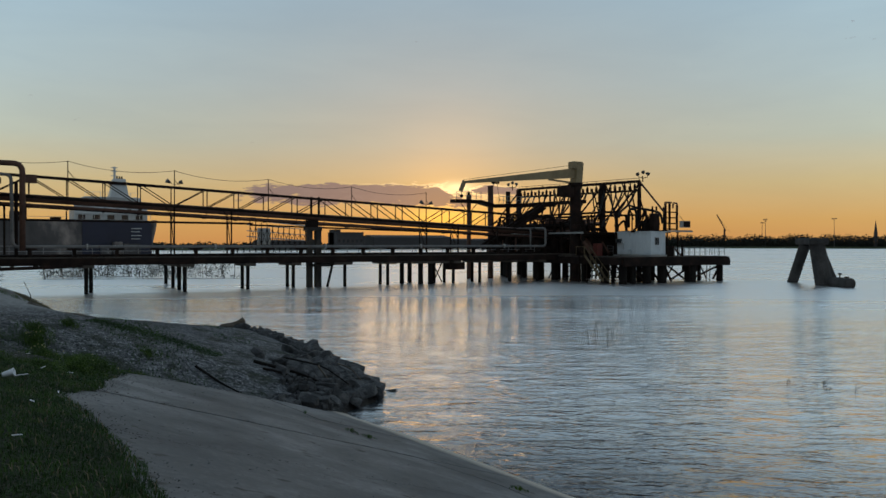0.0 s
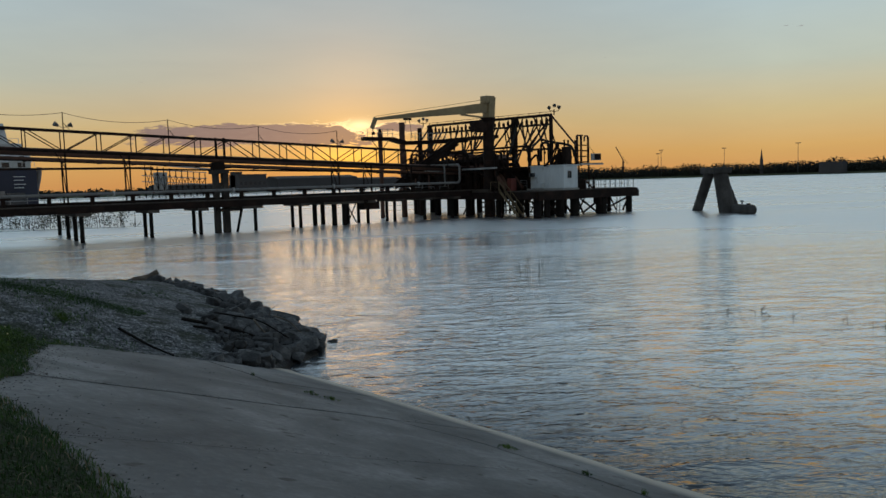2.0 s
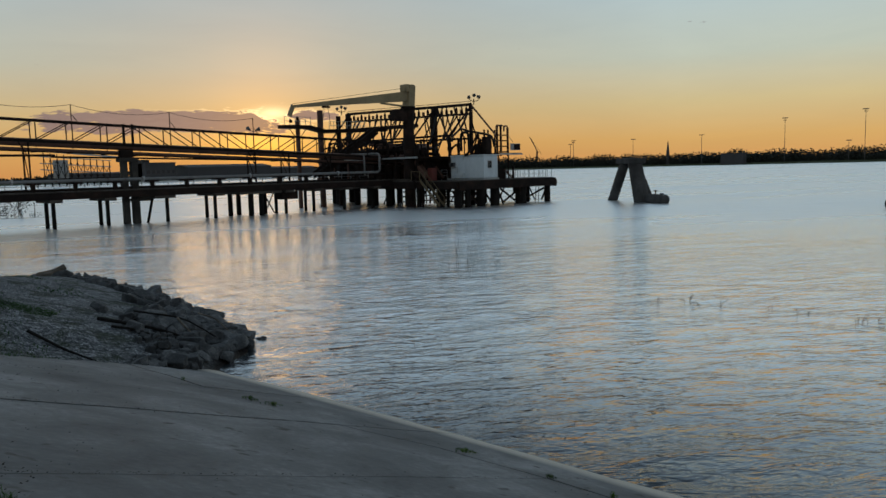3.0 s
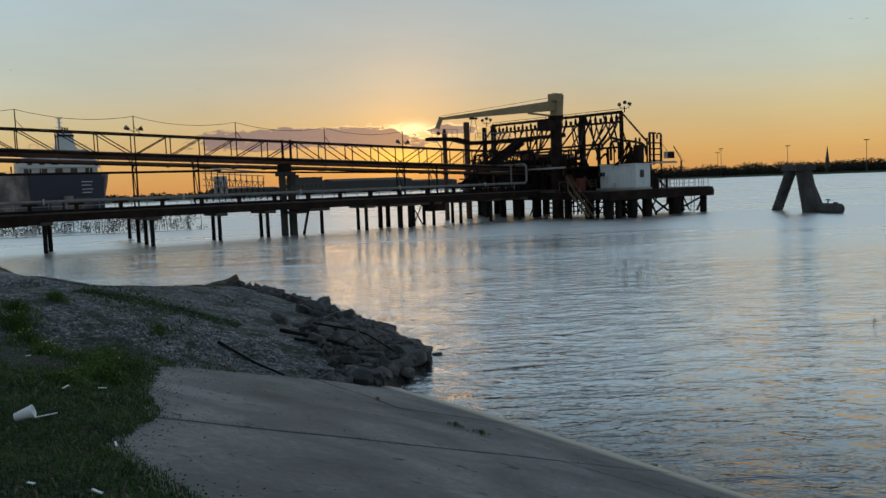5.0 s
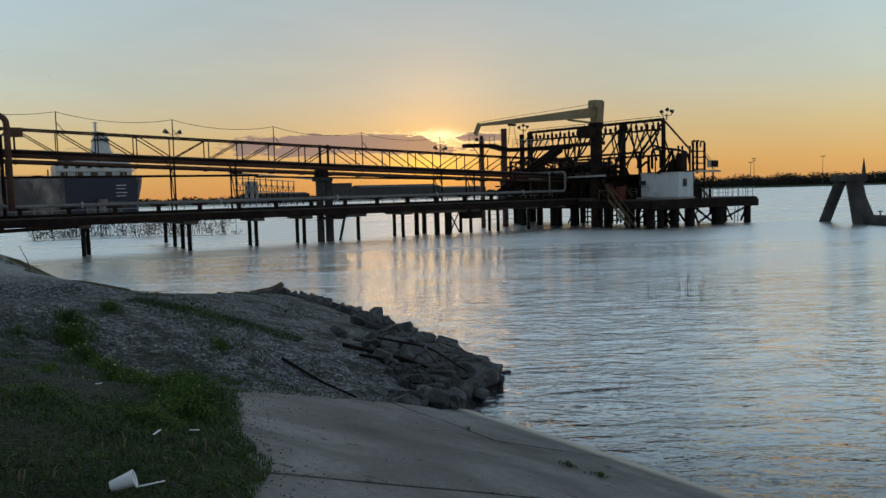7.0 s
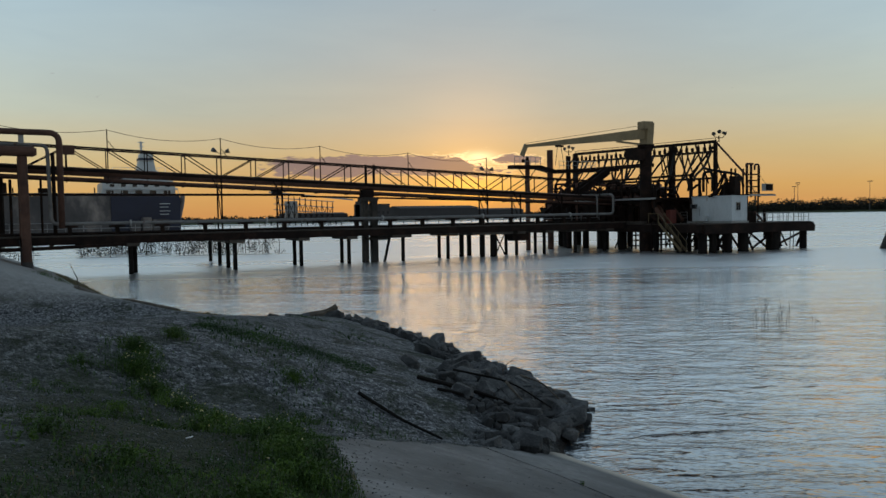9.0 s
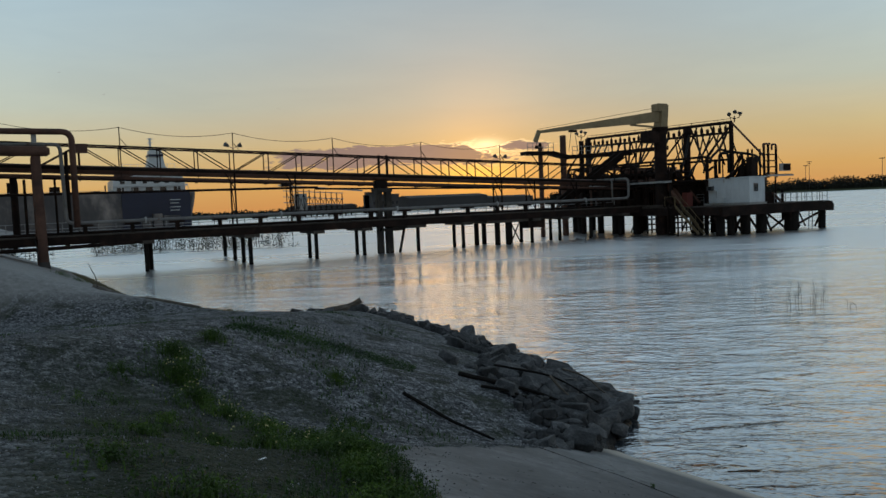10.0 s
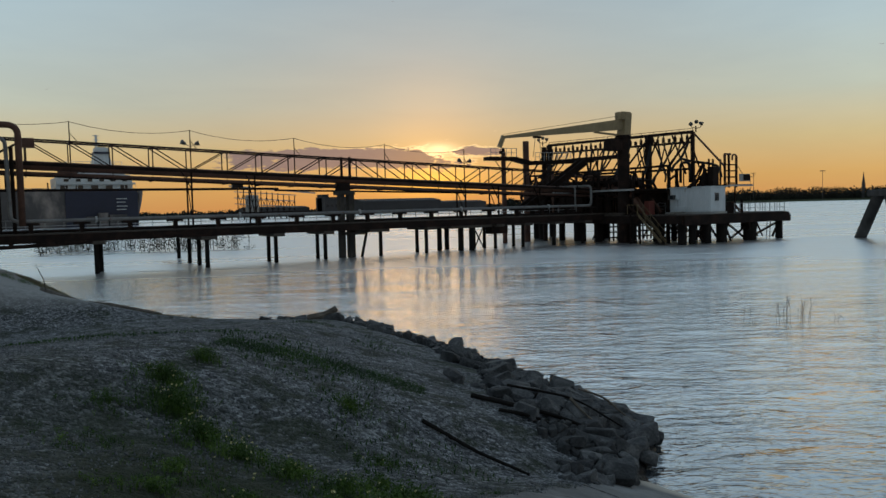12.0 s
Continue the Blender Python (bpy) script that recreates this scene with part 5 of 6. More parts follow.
FARLINE = [(-600, 700), (0, 680), (110, 640), (260, 640), (430, 690), (560, 760), (690, 700), (805, 600), (860, 470), (850, 330), (830, 150), (800, -150), (760, -700), (700, -1600)]


def far_point(u):
    k = min(int(u), len(FARLINE) - 2)
    (a, b), (c, d) = FARLINE[k], FARLINE[k + 1]
    return lerp(a, c, u - k), lerp(b, d, u - k)


def build_far_shore():
    bm = bmesh.new()
    n = len(FARLINE) - 1
    rows = []
    for i in range(n * 8 + 1):
        x, y = far_point(i / 8)
        out = Vector((x - 100, y - 50, 0)).normalized()
        rows.append([bm.verts.new((x, y, -0.5)), bm.verts.new((x + out.x * 8, y + out.y * 8, 2.2)), bm.verts.new((x + out.x * 2400, y + out.y * 2400, 4.0))])
    for a, b in zip(rows, rows[1:]):
        for k in (0, 1):
            bm.faces.new((a[k], a[k + 1], b[k + 1], b[k]))
    bmesh.ops.recalc_face_normals(bm, faces=bm.faces[:])
    tagged(part("far_bank", bm, SOIL), "low dark far river bank", "river bank", kind="structure")
    rng = random.Random(17)
    pts, faces = [], []
    for i in range(1400):
        for k in (i, i + 1):
            v = 4.9 + (n - 4.9) * k / 1400
            x, y = far_point(v)
            out = Vector((x - 100, y - 50, 0)).normalized() * 22
            z = 9.0 + 4.0 * noise.noise(Vector((v * 6.0, 0, 0))) + 3.0 * noise.noise(Vector((v * 60.0, 0, 0)))
            pts.extend((Vector((x + out.x, y + out.y, 0)), Vector((x + out.x, y + out.y, z * (0.75 if v < 6 else 1.0)))))
        m = len(pts)
        faces.append((m - 4, m - 2, m - 1, m - 3))
    u = 4.9
    while u < n:
        x, y = far_point(u)
        out = Vector((x - 100, y - 50, 0)).normalized()
        hgt = 13.5 + 5.0 * noise.noise(Vector((u * 6.0, 0, 0))) + rng.uniform(-2.0, 3.2)
        hgt = max(hgt, 4.0)
        if u < 6.0:
            hgt *= 0.75
        back = rng.uniform(10, 60)
        c = (x + out.x * back, y + out.y * back)
        leaf_cloud(pts, faces, (c[0], c[1], hgt * 0.5 + 1.5), hgt * 0.62, 46, 1.15, rng, 0.75)
        u += 0.006 if u < 9.6 else 0.05
    u = 0.0
    while u < 4.9:
        x, y = far_point(u)
        out = Vector((x - 100, y - 50, 0)).normalized()
        hgt = 5.0 + 2.0 * noise.noise(Vector((u * 9.0, 3.0, 0))) + rng.uniform(-1, 1.5)
        back = rng.uniform(12, 60)
        leaf_cloud(pts, faces, (x + out.x * back, y + out.y * back, hgt * 0.45 + 1.5), hgt * 0.7, 26, 1.1, rng, 0.6)
        u += 0.012
    soup("far_woods", pts, faces, WOODS, None, "dark line of trees on the far river bank", "trees", "stuff")


build_far_shore()


def far_block(name, label, x, y, w, d, h, roof=0.0, windows=0):
    t = thing(name, label, "building", (x, y, 2))
    part("wall", box((x - w / 2, y - d / 2, 1.0), (x + w / 2, y + d / 2, h), 0.0), FARWALL, t)
    if roof:
        bm = bmesh.new()
        vs = [bm.verts.new(p) for p in ((x - w / 2 - 0.5, y - d / 2 - 0.5, h), (x + w / 2 + 0.5, y - d / 2 - 0.5, h), (x + w / 2 + 0.5, y + d / 2, h), (x - w / 2 - 0.5, y + d / 2, h), (x - w / 2 - 0.5, y, h + roof), (x + w / 2 + 0.5, y, h + roof))]
        for f in ((0, 1, 5, 4), (3, 4, 5, 2), (0, 4, 3), (1, 2, 5), (0, 3, 2, 1)):
            bm.faces.new([vs[i] for i in f])
        part("roof", bm, FARWALL, t)
    else:
        part("parapet", box((x - w / 2 - 0.3, y - d / 2 - 0.3, h), (x + w / 2 + 0.3, y + d / 2, h + 0.5)), FARWALL, t)
    for i in range(windows):
        xx = x - w / 2 + w * (i + 0.5) / windows
        part("window", box((xx - 1.0, y - d / 2 - 0.15, h * 0.45), (xx + 1.0, y - d / 2 - 0.02, h * 0.45 + 2.4)), GLASS, t)
    return t


far_block("terminal_building", "blocky grey terminal building on the far bank", 256, 602, 24, 20, 14.5, 0, 6)
far_block("terminal_building", "small stair tower on the terminal building's far roof", 247, 604, 6, 10, 16.8)
far_block("warehouse", "long low grey warehouse on the far bank", 322, 618, 78, 30, 11.0, 2.2, 0)
far_block("warehouse", "low grey warehouse on the far bank", 396, 640, 60, 30, 9.0, 1.6, 0)
far_block("warehouse", "low dark shed on the far bank", 214, 630, 52, 24, 7.4, 1.2, 0)


def build_far_dock():
    t = thing("far_loading_dock", "lattice loading dock with a round silo across the river", "dock", (150, 470, 0))
    part("deck", box((126, 468, 3.0), (182, 476, 4.6)), STEEL, t)
    for i in range(14):
        part("pier_post", tube((128 + 3.8 * i, 469, -1.5), (128 + 3.8 * i, 469, 3.0), 0.4, 6), PILE, t)
    part("silo", tube((146.0, 474, 4.6), (146.0, 474, 15.0), 4.0, 16), PIPE_GREY, t, "grey round silo")
    for i in range(11):
        x = 136 + 3.6 * i
        h = 19.5 - 0.55 * i
        part("lattice_post", bar((x, 470, 4.6), (x, 470, h), 0.45, 0.45), STEEL, t)
        if i < 10:
            part("lattice_brace", bar((x, 470, 4.8), (x + 3.6, 470, h - 3.5), 0.28, 0.28), STEEL, t)
            part("lattice_brace", bar((x + 3.6, 470, 4.8), (x, 470, h - 3.5), 0.28, 0.28), STEEL, t)
    for z in (9.0, 12.5, 16.2):
        part("lattice_beam", bar((134, 470, z + 0.8), (173, 470, z - 1.8), 0.4, 0.5), RAIL, t)
    part("boom", bar((131, 470, 20.5), (186, 470, 15.6), 0.7, 0.9), RAIL, t)
    part("hoist_house", box((133, 468, 19.5), (139, 472, 21.5), 0.1), STEEL, t)


build_far_dock()


def lamp_mast(x, y, h, twin, label):
    t = thing("light_mast", label, "light mast", (x, y, 2), group="far light masts")
    part("pole", tube((x, y, 1.5), (x, y, h), 0.34, 8, 0.22), LAMP, t)
    part("lamp_rack", box((x - 1.0, y - 2.6, h), (x + 1.0, y + 2.6, h + 0.8)), LAMP, t)
    if twin:
        part("second_rack", box((x - 0.8, y - 1.6, h - 2.2), (x + 0.8, y + 1.6, h - 1.6)), LAMP, t)


for x, y, h, tw in ((812, 609, 35.2, True), (815, 616, 31.0, False), (815, 522, 33.3, False), (825, 438, 34.6, False), (830, 346, 48.0, True), (832, 268, 52.0, True), (838, 285, 22.0, False)):
    lamp_mast(x, y, h, tw, "tall thin light mast standing above far trees")


def build_steeple():
    t = thing("church_steeple", "dark pointed church steeple above far trees", "steeple", (858, 500, 2))
    part("tower", box((856.6, 498.6, 1.5), (859.4, 501.4, 19)), FARWALL, t)
    part("spire", tube((858, 500, 19), (858, 500, 32), 1.7, 8, 0.12), FARWALL, t)
    c = thing("far_crane", "small red lattice crane on the far bank", "crane", (800, 668, 2))
    part("mast", bar((800, 660, 2), (800, 660, 24), 1.6, 1.6), RUST, c)
    part("boom", bar((800, 658, 22), (800, 672, 43), 0.8, 0.9), RUST, c)
    part("back_stay", bar((800, 652, 20), (800, 671, 42), 0.25, 0.25), RUST, c)
    far_block("far_hall", "flat-roofed hall between trees on the far bank", 850, 412, 10, 26, 13.0, 0, 0)


build_steeple()

# ---- brush standing in the river ----


def build_brush():
    rng = random.Random(4)
    for cx, cy, n, w in ((-6, 118, 50, 14), (12, 122, 60, 12), (22, 116, 40, 9), (28, 112, 14, 4)):
        t = thing("river_brush", "leafless flooded brush standing in the river", "bush", (cx, cy, 0), group="flooded brush")
        pts, faces = [], []
        for i in range(n * 9):
            c = (cx + rng.uniform(-w, w) * 0.5, cy + rng.uniform(-4, 4), rng.uniform(0.1, 2.3))
            leaf_cloud(pts, faces, c, 0.6, 5, 0.11, rng)
        soup("foliage", pts, faces, WOODS, t)
        bm = bmesh.new()
        for i in range(n):
            x, y = cx + rng.uniform(-w, w) * 0.5, cy + rng.uniform(-4, 4)
            sweep([(x, y, -0.6), (x + rng.uniform(-0.4, 0.4), y, 1.2), (x + rng.uniform(-0.9, 0.9), y, rng.uniform(1.8, 2.8))], 0.045, 5, bm, 0.015)
        tagged(part("stem_tangle", bm, BARK, t), kind="stuff")


build_brush()


def reed(x, y, h, rng, n):
    t = thing("river_reed", "thin bare weed stems standing out of the river", "reed", (x, y, 0), group="river reeds")
    for i in range(n):
        a, b = rng.uniform(-0.25, 0.25), rng.uniform(-0.25, 0.25)
        hh = h * rng.uniform(0.5, 1.0)
        p0 = Vector((x + a, y + b, -0.3))
        p1 = p0 + Vector((rng.uniform(-0.12, 0.12), rng.uniform(-0.1, 0.1), 0.3 + hh * 0.55))
        p2 = p1 + Vector((rng.uniform(-0.22, 0.22), rng.uniform(-0.15, 0.15), hh * 0.45))
        s = part("stem", sweep([p0, p1, p2], 0.009, 5, None, 0.004), BARK, t)
        pts, faces = [], []
        for k in range(5):
            leaf_cloud(pts, faces, p1.lerp(p2, k / 4), 0.05, 2, 0.022, rng)
        soup("leaves", pts, faces, BARK, s)


rng_reed = random.Random(12)
for x, y, h, n in ((24.9, 30.3, 0.75, 2), (25.7, 29.4, 0.9, 3), (26.3, 29.6, 1.1, 4), (26.9, 29.2, 0.8, 4), (27.3, 29.2, 1.25, 4), (28.2, 28.4, 0.35, 4), (25.2, 29.9, 0.5, 2),
                   (24.2, 17.2, 0.3, 2), (24.6, 16.2, 0.35, 3), (24.3, 15.8, 0.25, 3), (24.7, 14.9, 0.4, 2), (25.0, 13.6, 0.3, 2), (24.8, 12.6, 0.25, 2), (24.4, 10.9, 0.3, 3), (24.8, 10.4, 0.4, 3), (24.7, 9.9, 0.3, 3), (25.0, 9.0, 0.35, 2)):
    reed(x, y, h if y > 20 else h * 0.6, rng_reed, n)

# ---- riprap, driftwood and litter on the bank ----


def rock_mesh(rng, i):
    """An angular broken slab of stone with worn edges."""
    bm = bmesh.new()
    for sx in (-1, 1):
        for sy in (-1, 1):
            for sz in (-1, 1):
                bm.verts.new(Vector((sx * rng.uniform(0.30, 0.52), sy * rng.uniform(0.28, 0.50), sz * rng.uniform(0.26, 0.48))))
    for _ in range(7):
        d = Vector((rng.gauss(0, 1), rng.gauss(0, 1), rng.gauss(0, 0.8))).normalized()
        bm.verts.new(d * rng.uniform(0.48, 0.64))
    bmesh.ops.convex_hull(bm, input=bm.verts[:])
    loose = [v for v in bm.verts if not v.link_faces]
    bmesh.ops.delete(bm, geom=loose, context="VERTS")
    bmesh.ops.bevel(bm, geom=bm.edges[:], offset=0.03, segments=1, affect="EDGES", profile=0.5)
    return mesh_of("rock", bm, STONE)


def build_rocks():
    rng = random.Random(31)
    meshes = [rock_mesh(rng, i) for i in range(18)]

    def rock(x, y, s, flat=0.6, lift=0.0, label="angular grey riprap boulder on the mound edge", long=1.0, turn=None):
        ob = new("boulder", rng.choice(meshes))
        z = max(ground_z(x, y), -0.15)
        sc = Vector((s * rng.uniform(0.95, 1.5) * long, s * rng.uniform(0.75, 1.1), s * flat * rng.uniform(0.85, 1.3)))
        face = rng.uniform(0, 6.28) if turn is None else turn + rng.gauss(0, 0.35)
        ob.matrix_world = Matrix.LocRotScale((x, y, z + sc.z * 0.08 + lift), Euler((rng.uniform(-0.5, 0.5), rng.uniform(-0.2, 0.7), face)), sc)
        tagged(ob, label, "boulder", "riprap boulders")
    # the crest line of the spur, then the slope to the water
    for i in range(150):
        y = lerp(22.5, 43.0, rng.random() ** 1.1)
        sx = shore_x(y)
        wide = lerp(2.4, 1.3, smooth((y - 22) / 14))
        x = sx - rng.random() ** 0.8 * wide - 0.40
        rock(x, y, rng.uniform(0.25, 0.70) * lerp(1.0, 0.85, smooth((y - 24) / 12)), 0.62)
    # long slabs tipped down the near face
    for i in range(112):
        u = rng.random()
        x = lerp(7.7, 11.4, u ** 0.8)
        y = lerp(mound_foot(x) - 0.1, 24.8, rng.random())
        if x > shore_x(y) - 0.15:
            continue
        rock(x, y, rng.uniform(0.20, 0.46), 0.7, rng.uniform(0.0, 0.16), "grey stone slab tipped down the mound", rng.uniform(0.9, 1.35), -0.75)
    for i in range(22):
        x = lerp(6.6, 8.4, rng.random() ** 0.7)
        y = mound_foot(x) + rng.uniform(0.0, 1.2)
        rock(x, y, rng.uniform(0.12, 0.34))
    for x, y, s, f in ((11.6, 25.6, 1.15, 0.6), (11.2, 27.6, 0.95, 0.8), (10.9, 24.6, 0.9, 0.8), (10.9, 29.2, 0.8, 0.8), (11.0, 23.0, 0.8, 0.7), (11.4, 39.3, 1.0, 0.6), (12.2, 31.5, 0.8, 0.8), (11.75, 22.9, 0.35, 0.5), (10.2, 21.7, 0.9, 0.6), (9.5, 21.2, 0.85, 0.7)):
        rock(x, y, s * 0.75, f, 0.04, "large flat-topped riprap boulder")
    # broken rubble between the boulders
    pts, faces = [], []
    for i in range(1300):
        y = lerp(19.6, 34.0, rng.random() ** 1.6)
        x = shore_x(y) - 0.25 - rng.random() * lerp(2.6, 1.5, smooth((y - 22) / 10)) - (0.8 * rng.random() if y < 24 else 0.0)
        if y < mound_foot(x) - 0.1 or x < 8.0 + rng.gauss(0, 0.35) - 0.25 * max(y - 24.0, 0.0) or noise.noise(Vector((x * 0.9, y * 0.9, 40.0))) < -0.15:
            continue
        me = rng.choice(meshes)
        s = rng.uniform(0.07, 0.24)
        m = Matrix.LocRotScale((x, y, max(ground_z(x, y), -0.1) + s * 0.25), Euler((rng.uniform(0, 6.28), rng.uniform(0, 6.28), rng.uniform(0, 6.28))), Vector((s * rng.uniform(0.8, 1.8), s, s * 0.8)))
        k = len(pts)
        pts.extend(m @ v.co for v in me.vertices)
        faces.extend(tuple(k + q for q in p.vertices) for p in me.polygons)
    soup("rubble", pts, faces, STONE, None, "broken grey rubble packed between riprap boulders", "rubble", "stuff")


build_rocks()


def stick(pts, r, label, name="driftwood", mat=None, category="driftwood"):
    ob = part(name, sweep(pts, r, 7, None, r * 0.6), mat or BARK)
    tagged(ob, label, category, group="driftwood")


def on_ground(x, y, up):
    return Vector((x, y, ground_z(x, y) + up))


stick([on_ground(5.19, 21.4, 0.03), on_ground(5.68, 20.6, 0.04), on_ground(6.05, 19.8, 0.05)], 0.035, "dark wet timber pole lying on the gravel", mat=PILE)
stick(rounded([on_ground(7.3, 23.2, 0.05), on_ground(7.9, 22.5, 0.10), on_ground(8.5, 22.0, 0.16), on_ground(9.1, 21.6, 0.12)], 0.5), 0.05, "dark driftwood log among boulders", mat=PILE)
stick(rounded([on_ground(7.3, 22.3, 0.05), on_ground(7.8, 22.0, 0.12), on_ground(8.4, 21.4, 0.10)], 0.4), 0.035, "dark driftwood pole among boulders", mat=PILE)
stick(rounded([on_ground(8.3, 23.4, 0.30), on_ground(9.2, 22.4, 0.46), on_ground(9.7, 21.6, 0.30)], 0.4), 0.028, "dark driftwood pole among boulders", mat=PILE)
stick(rounded([(10.75, 24.0, 0.46), (10.95, 23.6, 0.50), (11.15, 23.2, 0.42), (11.1, 22.8, 0.38), (11.3, 22.5, 0.22)], 0.3), 0.026, "bleached twisted branch on the rocks")
stick(rounded([(10.0, 23.2, 0.98), (10.3, 22.7, 0.85), (10.35, 22.2, 0.55), (10.8, 21.9, 0.30)], 0.3), 0.024, "bleached branch on the rocks")
stick(rounded([(9.0, 22.3, 1.12), (9.05, 22.1, 0.95), (9.15, 21.8, 0.74)], 0.1), 0.032, "short pale stick between boulders")
stick(rounded([(10.6, 24.9, 0.7), (10.7, 24.8, 0.95), (10.9, 24.7, 1.05)], 0.15), 0.012, "thin bare twig on the rocks")
stick(rounded([on_ground(10.5, 39.7, 0.0), on_ground(11.0, 39.4, 0.15), (11.5, 39.2, 0.95)], 0.3), 0.22, "upturned log at the end of the spur")
stick([on_ground(3.4, 54, 0.06), on_ground(4.6, 50, 0.1), on_ground(6.4, 47.5, 0.08)], 0.14, "dark drift log along the waterline")
stick([on_ground(2.6, 62, 0.06), on_ground(3.4, 57, 0.12), on_ground(4.4, 53.6, 0.08)], 0.16, "dark drift log along the waterline")
stick([on_ground(2.7, 60.8, 0.1), on_ground(2.6, 60.5, 0.7), on_ground(2.2, 60.2, 1.5)], 0.035, "bare branch sticking up from the drift line")


def build_cup():
    x, y = 0.80, 11.2
    z = ground_z(x, y) + 0.02
    t = thing("foam_cup", "crushed white foam drinking cup lying in grass", "cup", (x, y, z))
    bm = bmesh.new()
    prof = [(0.0, 0.0), (0.042, 0.0), (0.062, 0.165), (0.066, 0.17), (0.066, 0.178), (0.058, 0.178), (0.056, 0.165), (0.038, 0.01), (0.0, 0.01)]
    n = 22
    rings = [[bm.verts.new((r * math.cos(k * math.tau / n), r * math.sin(k * math.tau / n), h)) for k in range(n)] for r, h in prof[1:-1]]
    for a, b in zip(rings, rings[1:]):
        for k in range(n):
            bm.faces.new((a[k], a[(k + 1) % n], b[(k + 1) % n], b[k]))
    bm.faces.new(rings[0][::-1]), bm.faces.new(rings[-1])
    lay = Matrix.Translation((x - 0.12, y + 0.06, z + 0.06)) @ Vector((0.94, -0.28, 0.28)).to_track_quat("Z", "Y").to_matrix().to_4x4()
    bmesh.ops.transform(bm, matrix=lay @ Matrix.Diagonal((0.74, 0.74, 0.74, 1)), verts=bm.verts[:])
    bmesh.ops.recalc_face_normals(bm, faces=bm.faces[:])
    part("cup_wall", bm, FOAMCUP, t, smooth=True)
    part("straw", tube((x + 0.0, y - 0.0, z + 0.05), (x + 0.15, y - 0.04, z + 0.065), 0.005, 7), FOAMCUP, t, "thin white straw")
    rng = random.Random(77)
    for x, y in ((0.62, 9.55), (0.95, 9.3), (1.25, 10.6), (0.55, 8.3), (1.15, 12.6), (1.6, 13.1), (0.8, 7.6), (1.1, 15.0)):
        zz = ground_z(x, y) + 0.05
        a = rng.uniform(0, 6.28)
        ob = part("litter_scrap", bar((x, y, zz), (x + 0.08 * math.cos(a), y + 0.08 * math.sin(a), zz + 0.01), 0.014, 0.006), FOAMCUP)
        tagged(ob, "small pale scrap of litter in the grass", "litter", "litter scraps")


build_cup()

# ---- plants on the bank ----


def blades(pts, faces, x, y, z, h, rng, lean=0.5, w=0.006):
    a = rng.uniform(0, math.tau)
    d = Vector((math.cos(a), math.sin(a), 0))
    s = Vector((-d.y, d.x, 0)) * w
    p = Vector((x, y, z - 0.01))
    m = p + d * h * lean * 0.35 + Vector((0, 0, h * 0.6))
    e = p + d * h * lean + Vector((0, 0, h * (1.0 - 0.3 * lean)))
    k = len(pts)
    pts.extend((p - s, p + s, m + s * 0.7, m - s * 0.7, e))
    faces.append((k, k + 1, k + 2, k + 3))
    faces.append((k + 3, k + 2, k + 4))


def grass_amount(x, y):
    """How thick the grass stands: full beside the ramp, patches towards the mound."""
    if x > ramp_edge(y) - 0.02 and y < mound_foot(x):
        return 0.0
    n = noise.noise(Vector((x * 0.55, y * 0.4, 7.0))) + 0.5 * noise.noise(Vector((x * 1.6, y * 1.3, 2.0)))
    base = 0.95 - smooth((y - 12.0) / 2.8) * 0.95
    strip = math.exp(-((x - ramp_edge(min(y, 17)) + 0.7) / 0.75) ** 2) * (1 - smooth((y - 17.6) / 1.5))
    return max(0.0, min(1.0, base + 0.65 * strip + 1.15 * n - 0.20 * smooth((y - 13) / 3)))


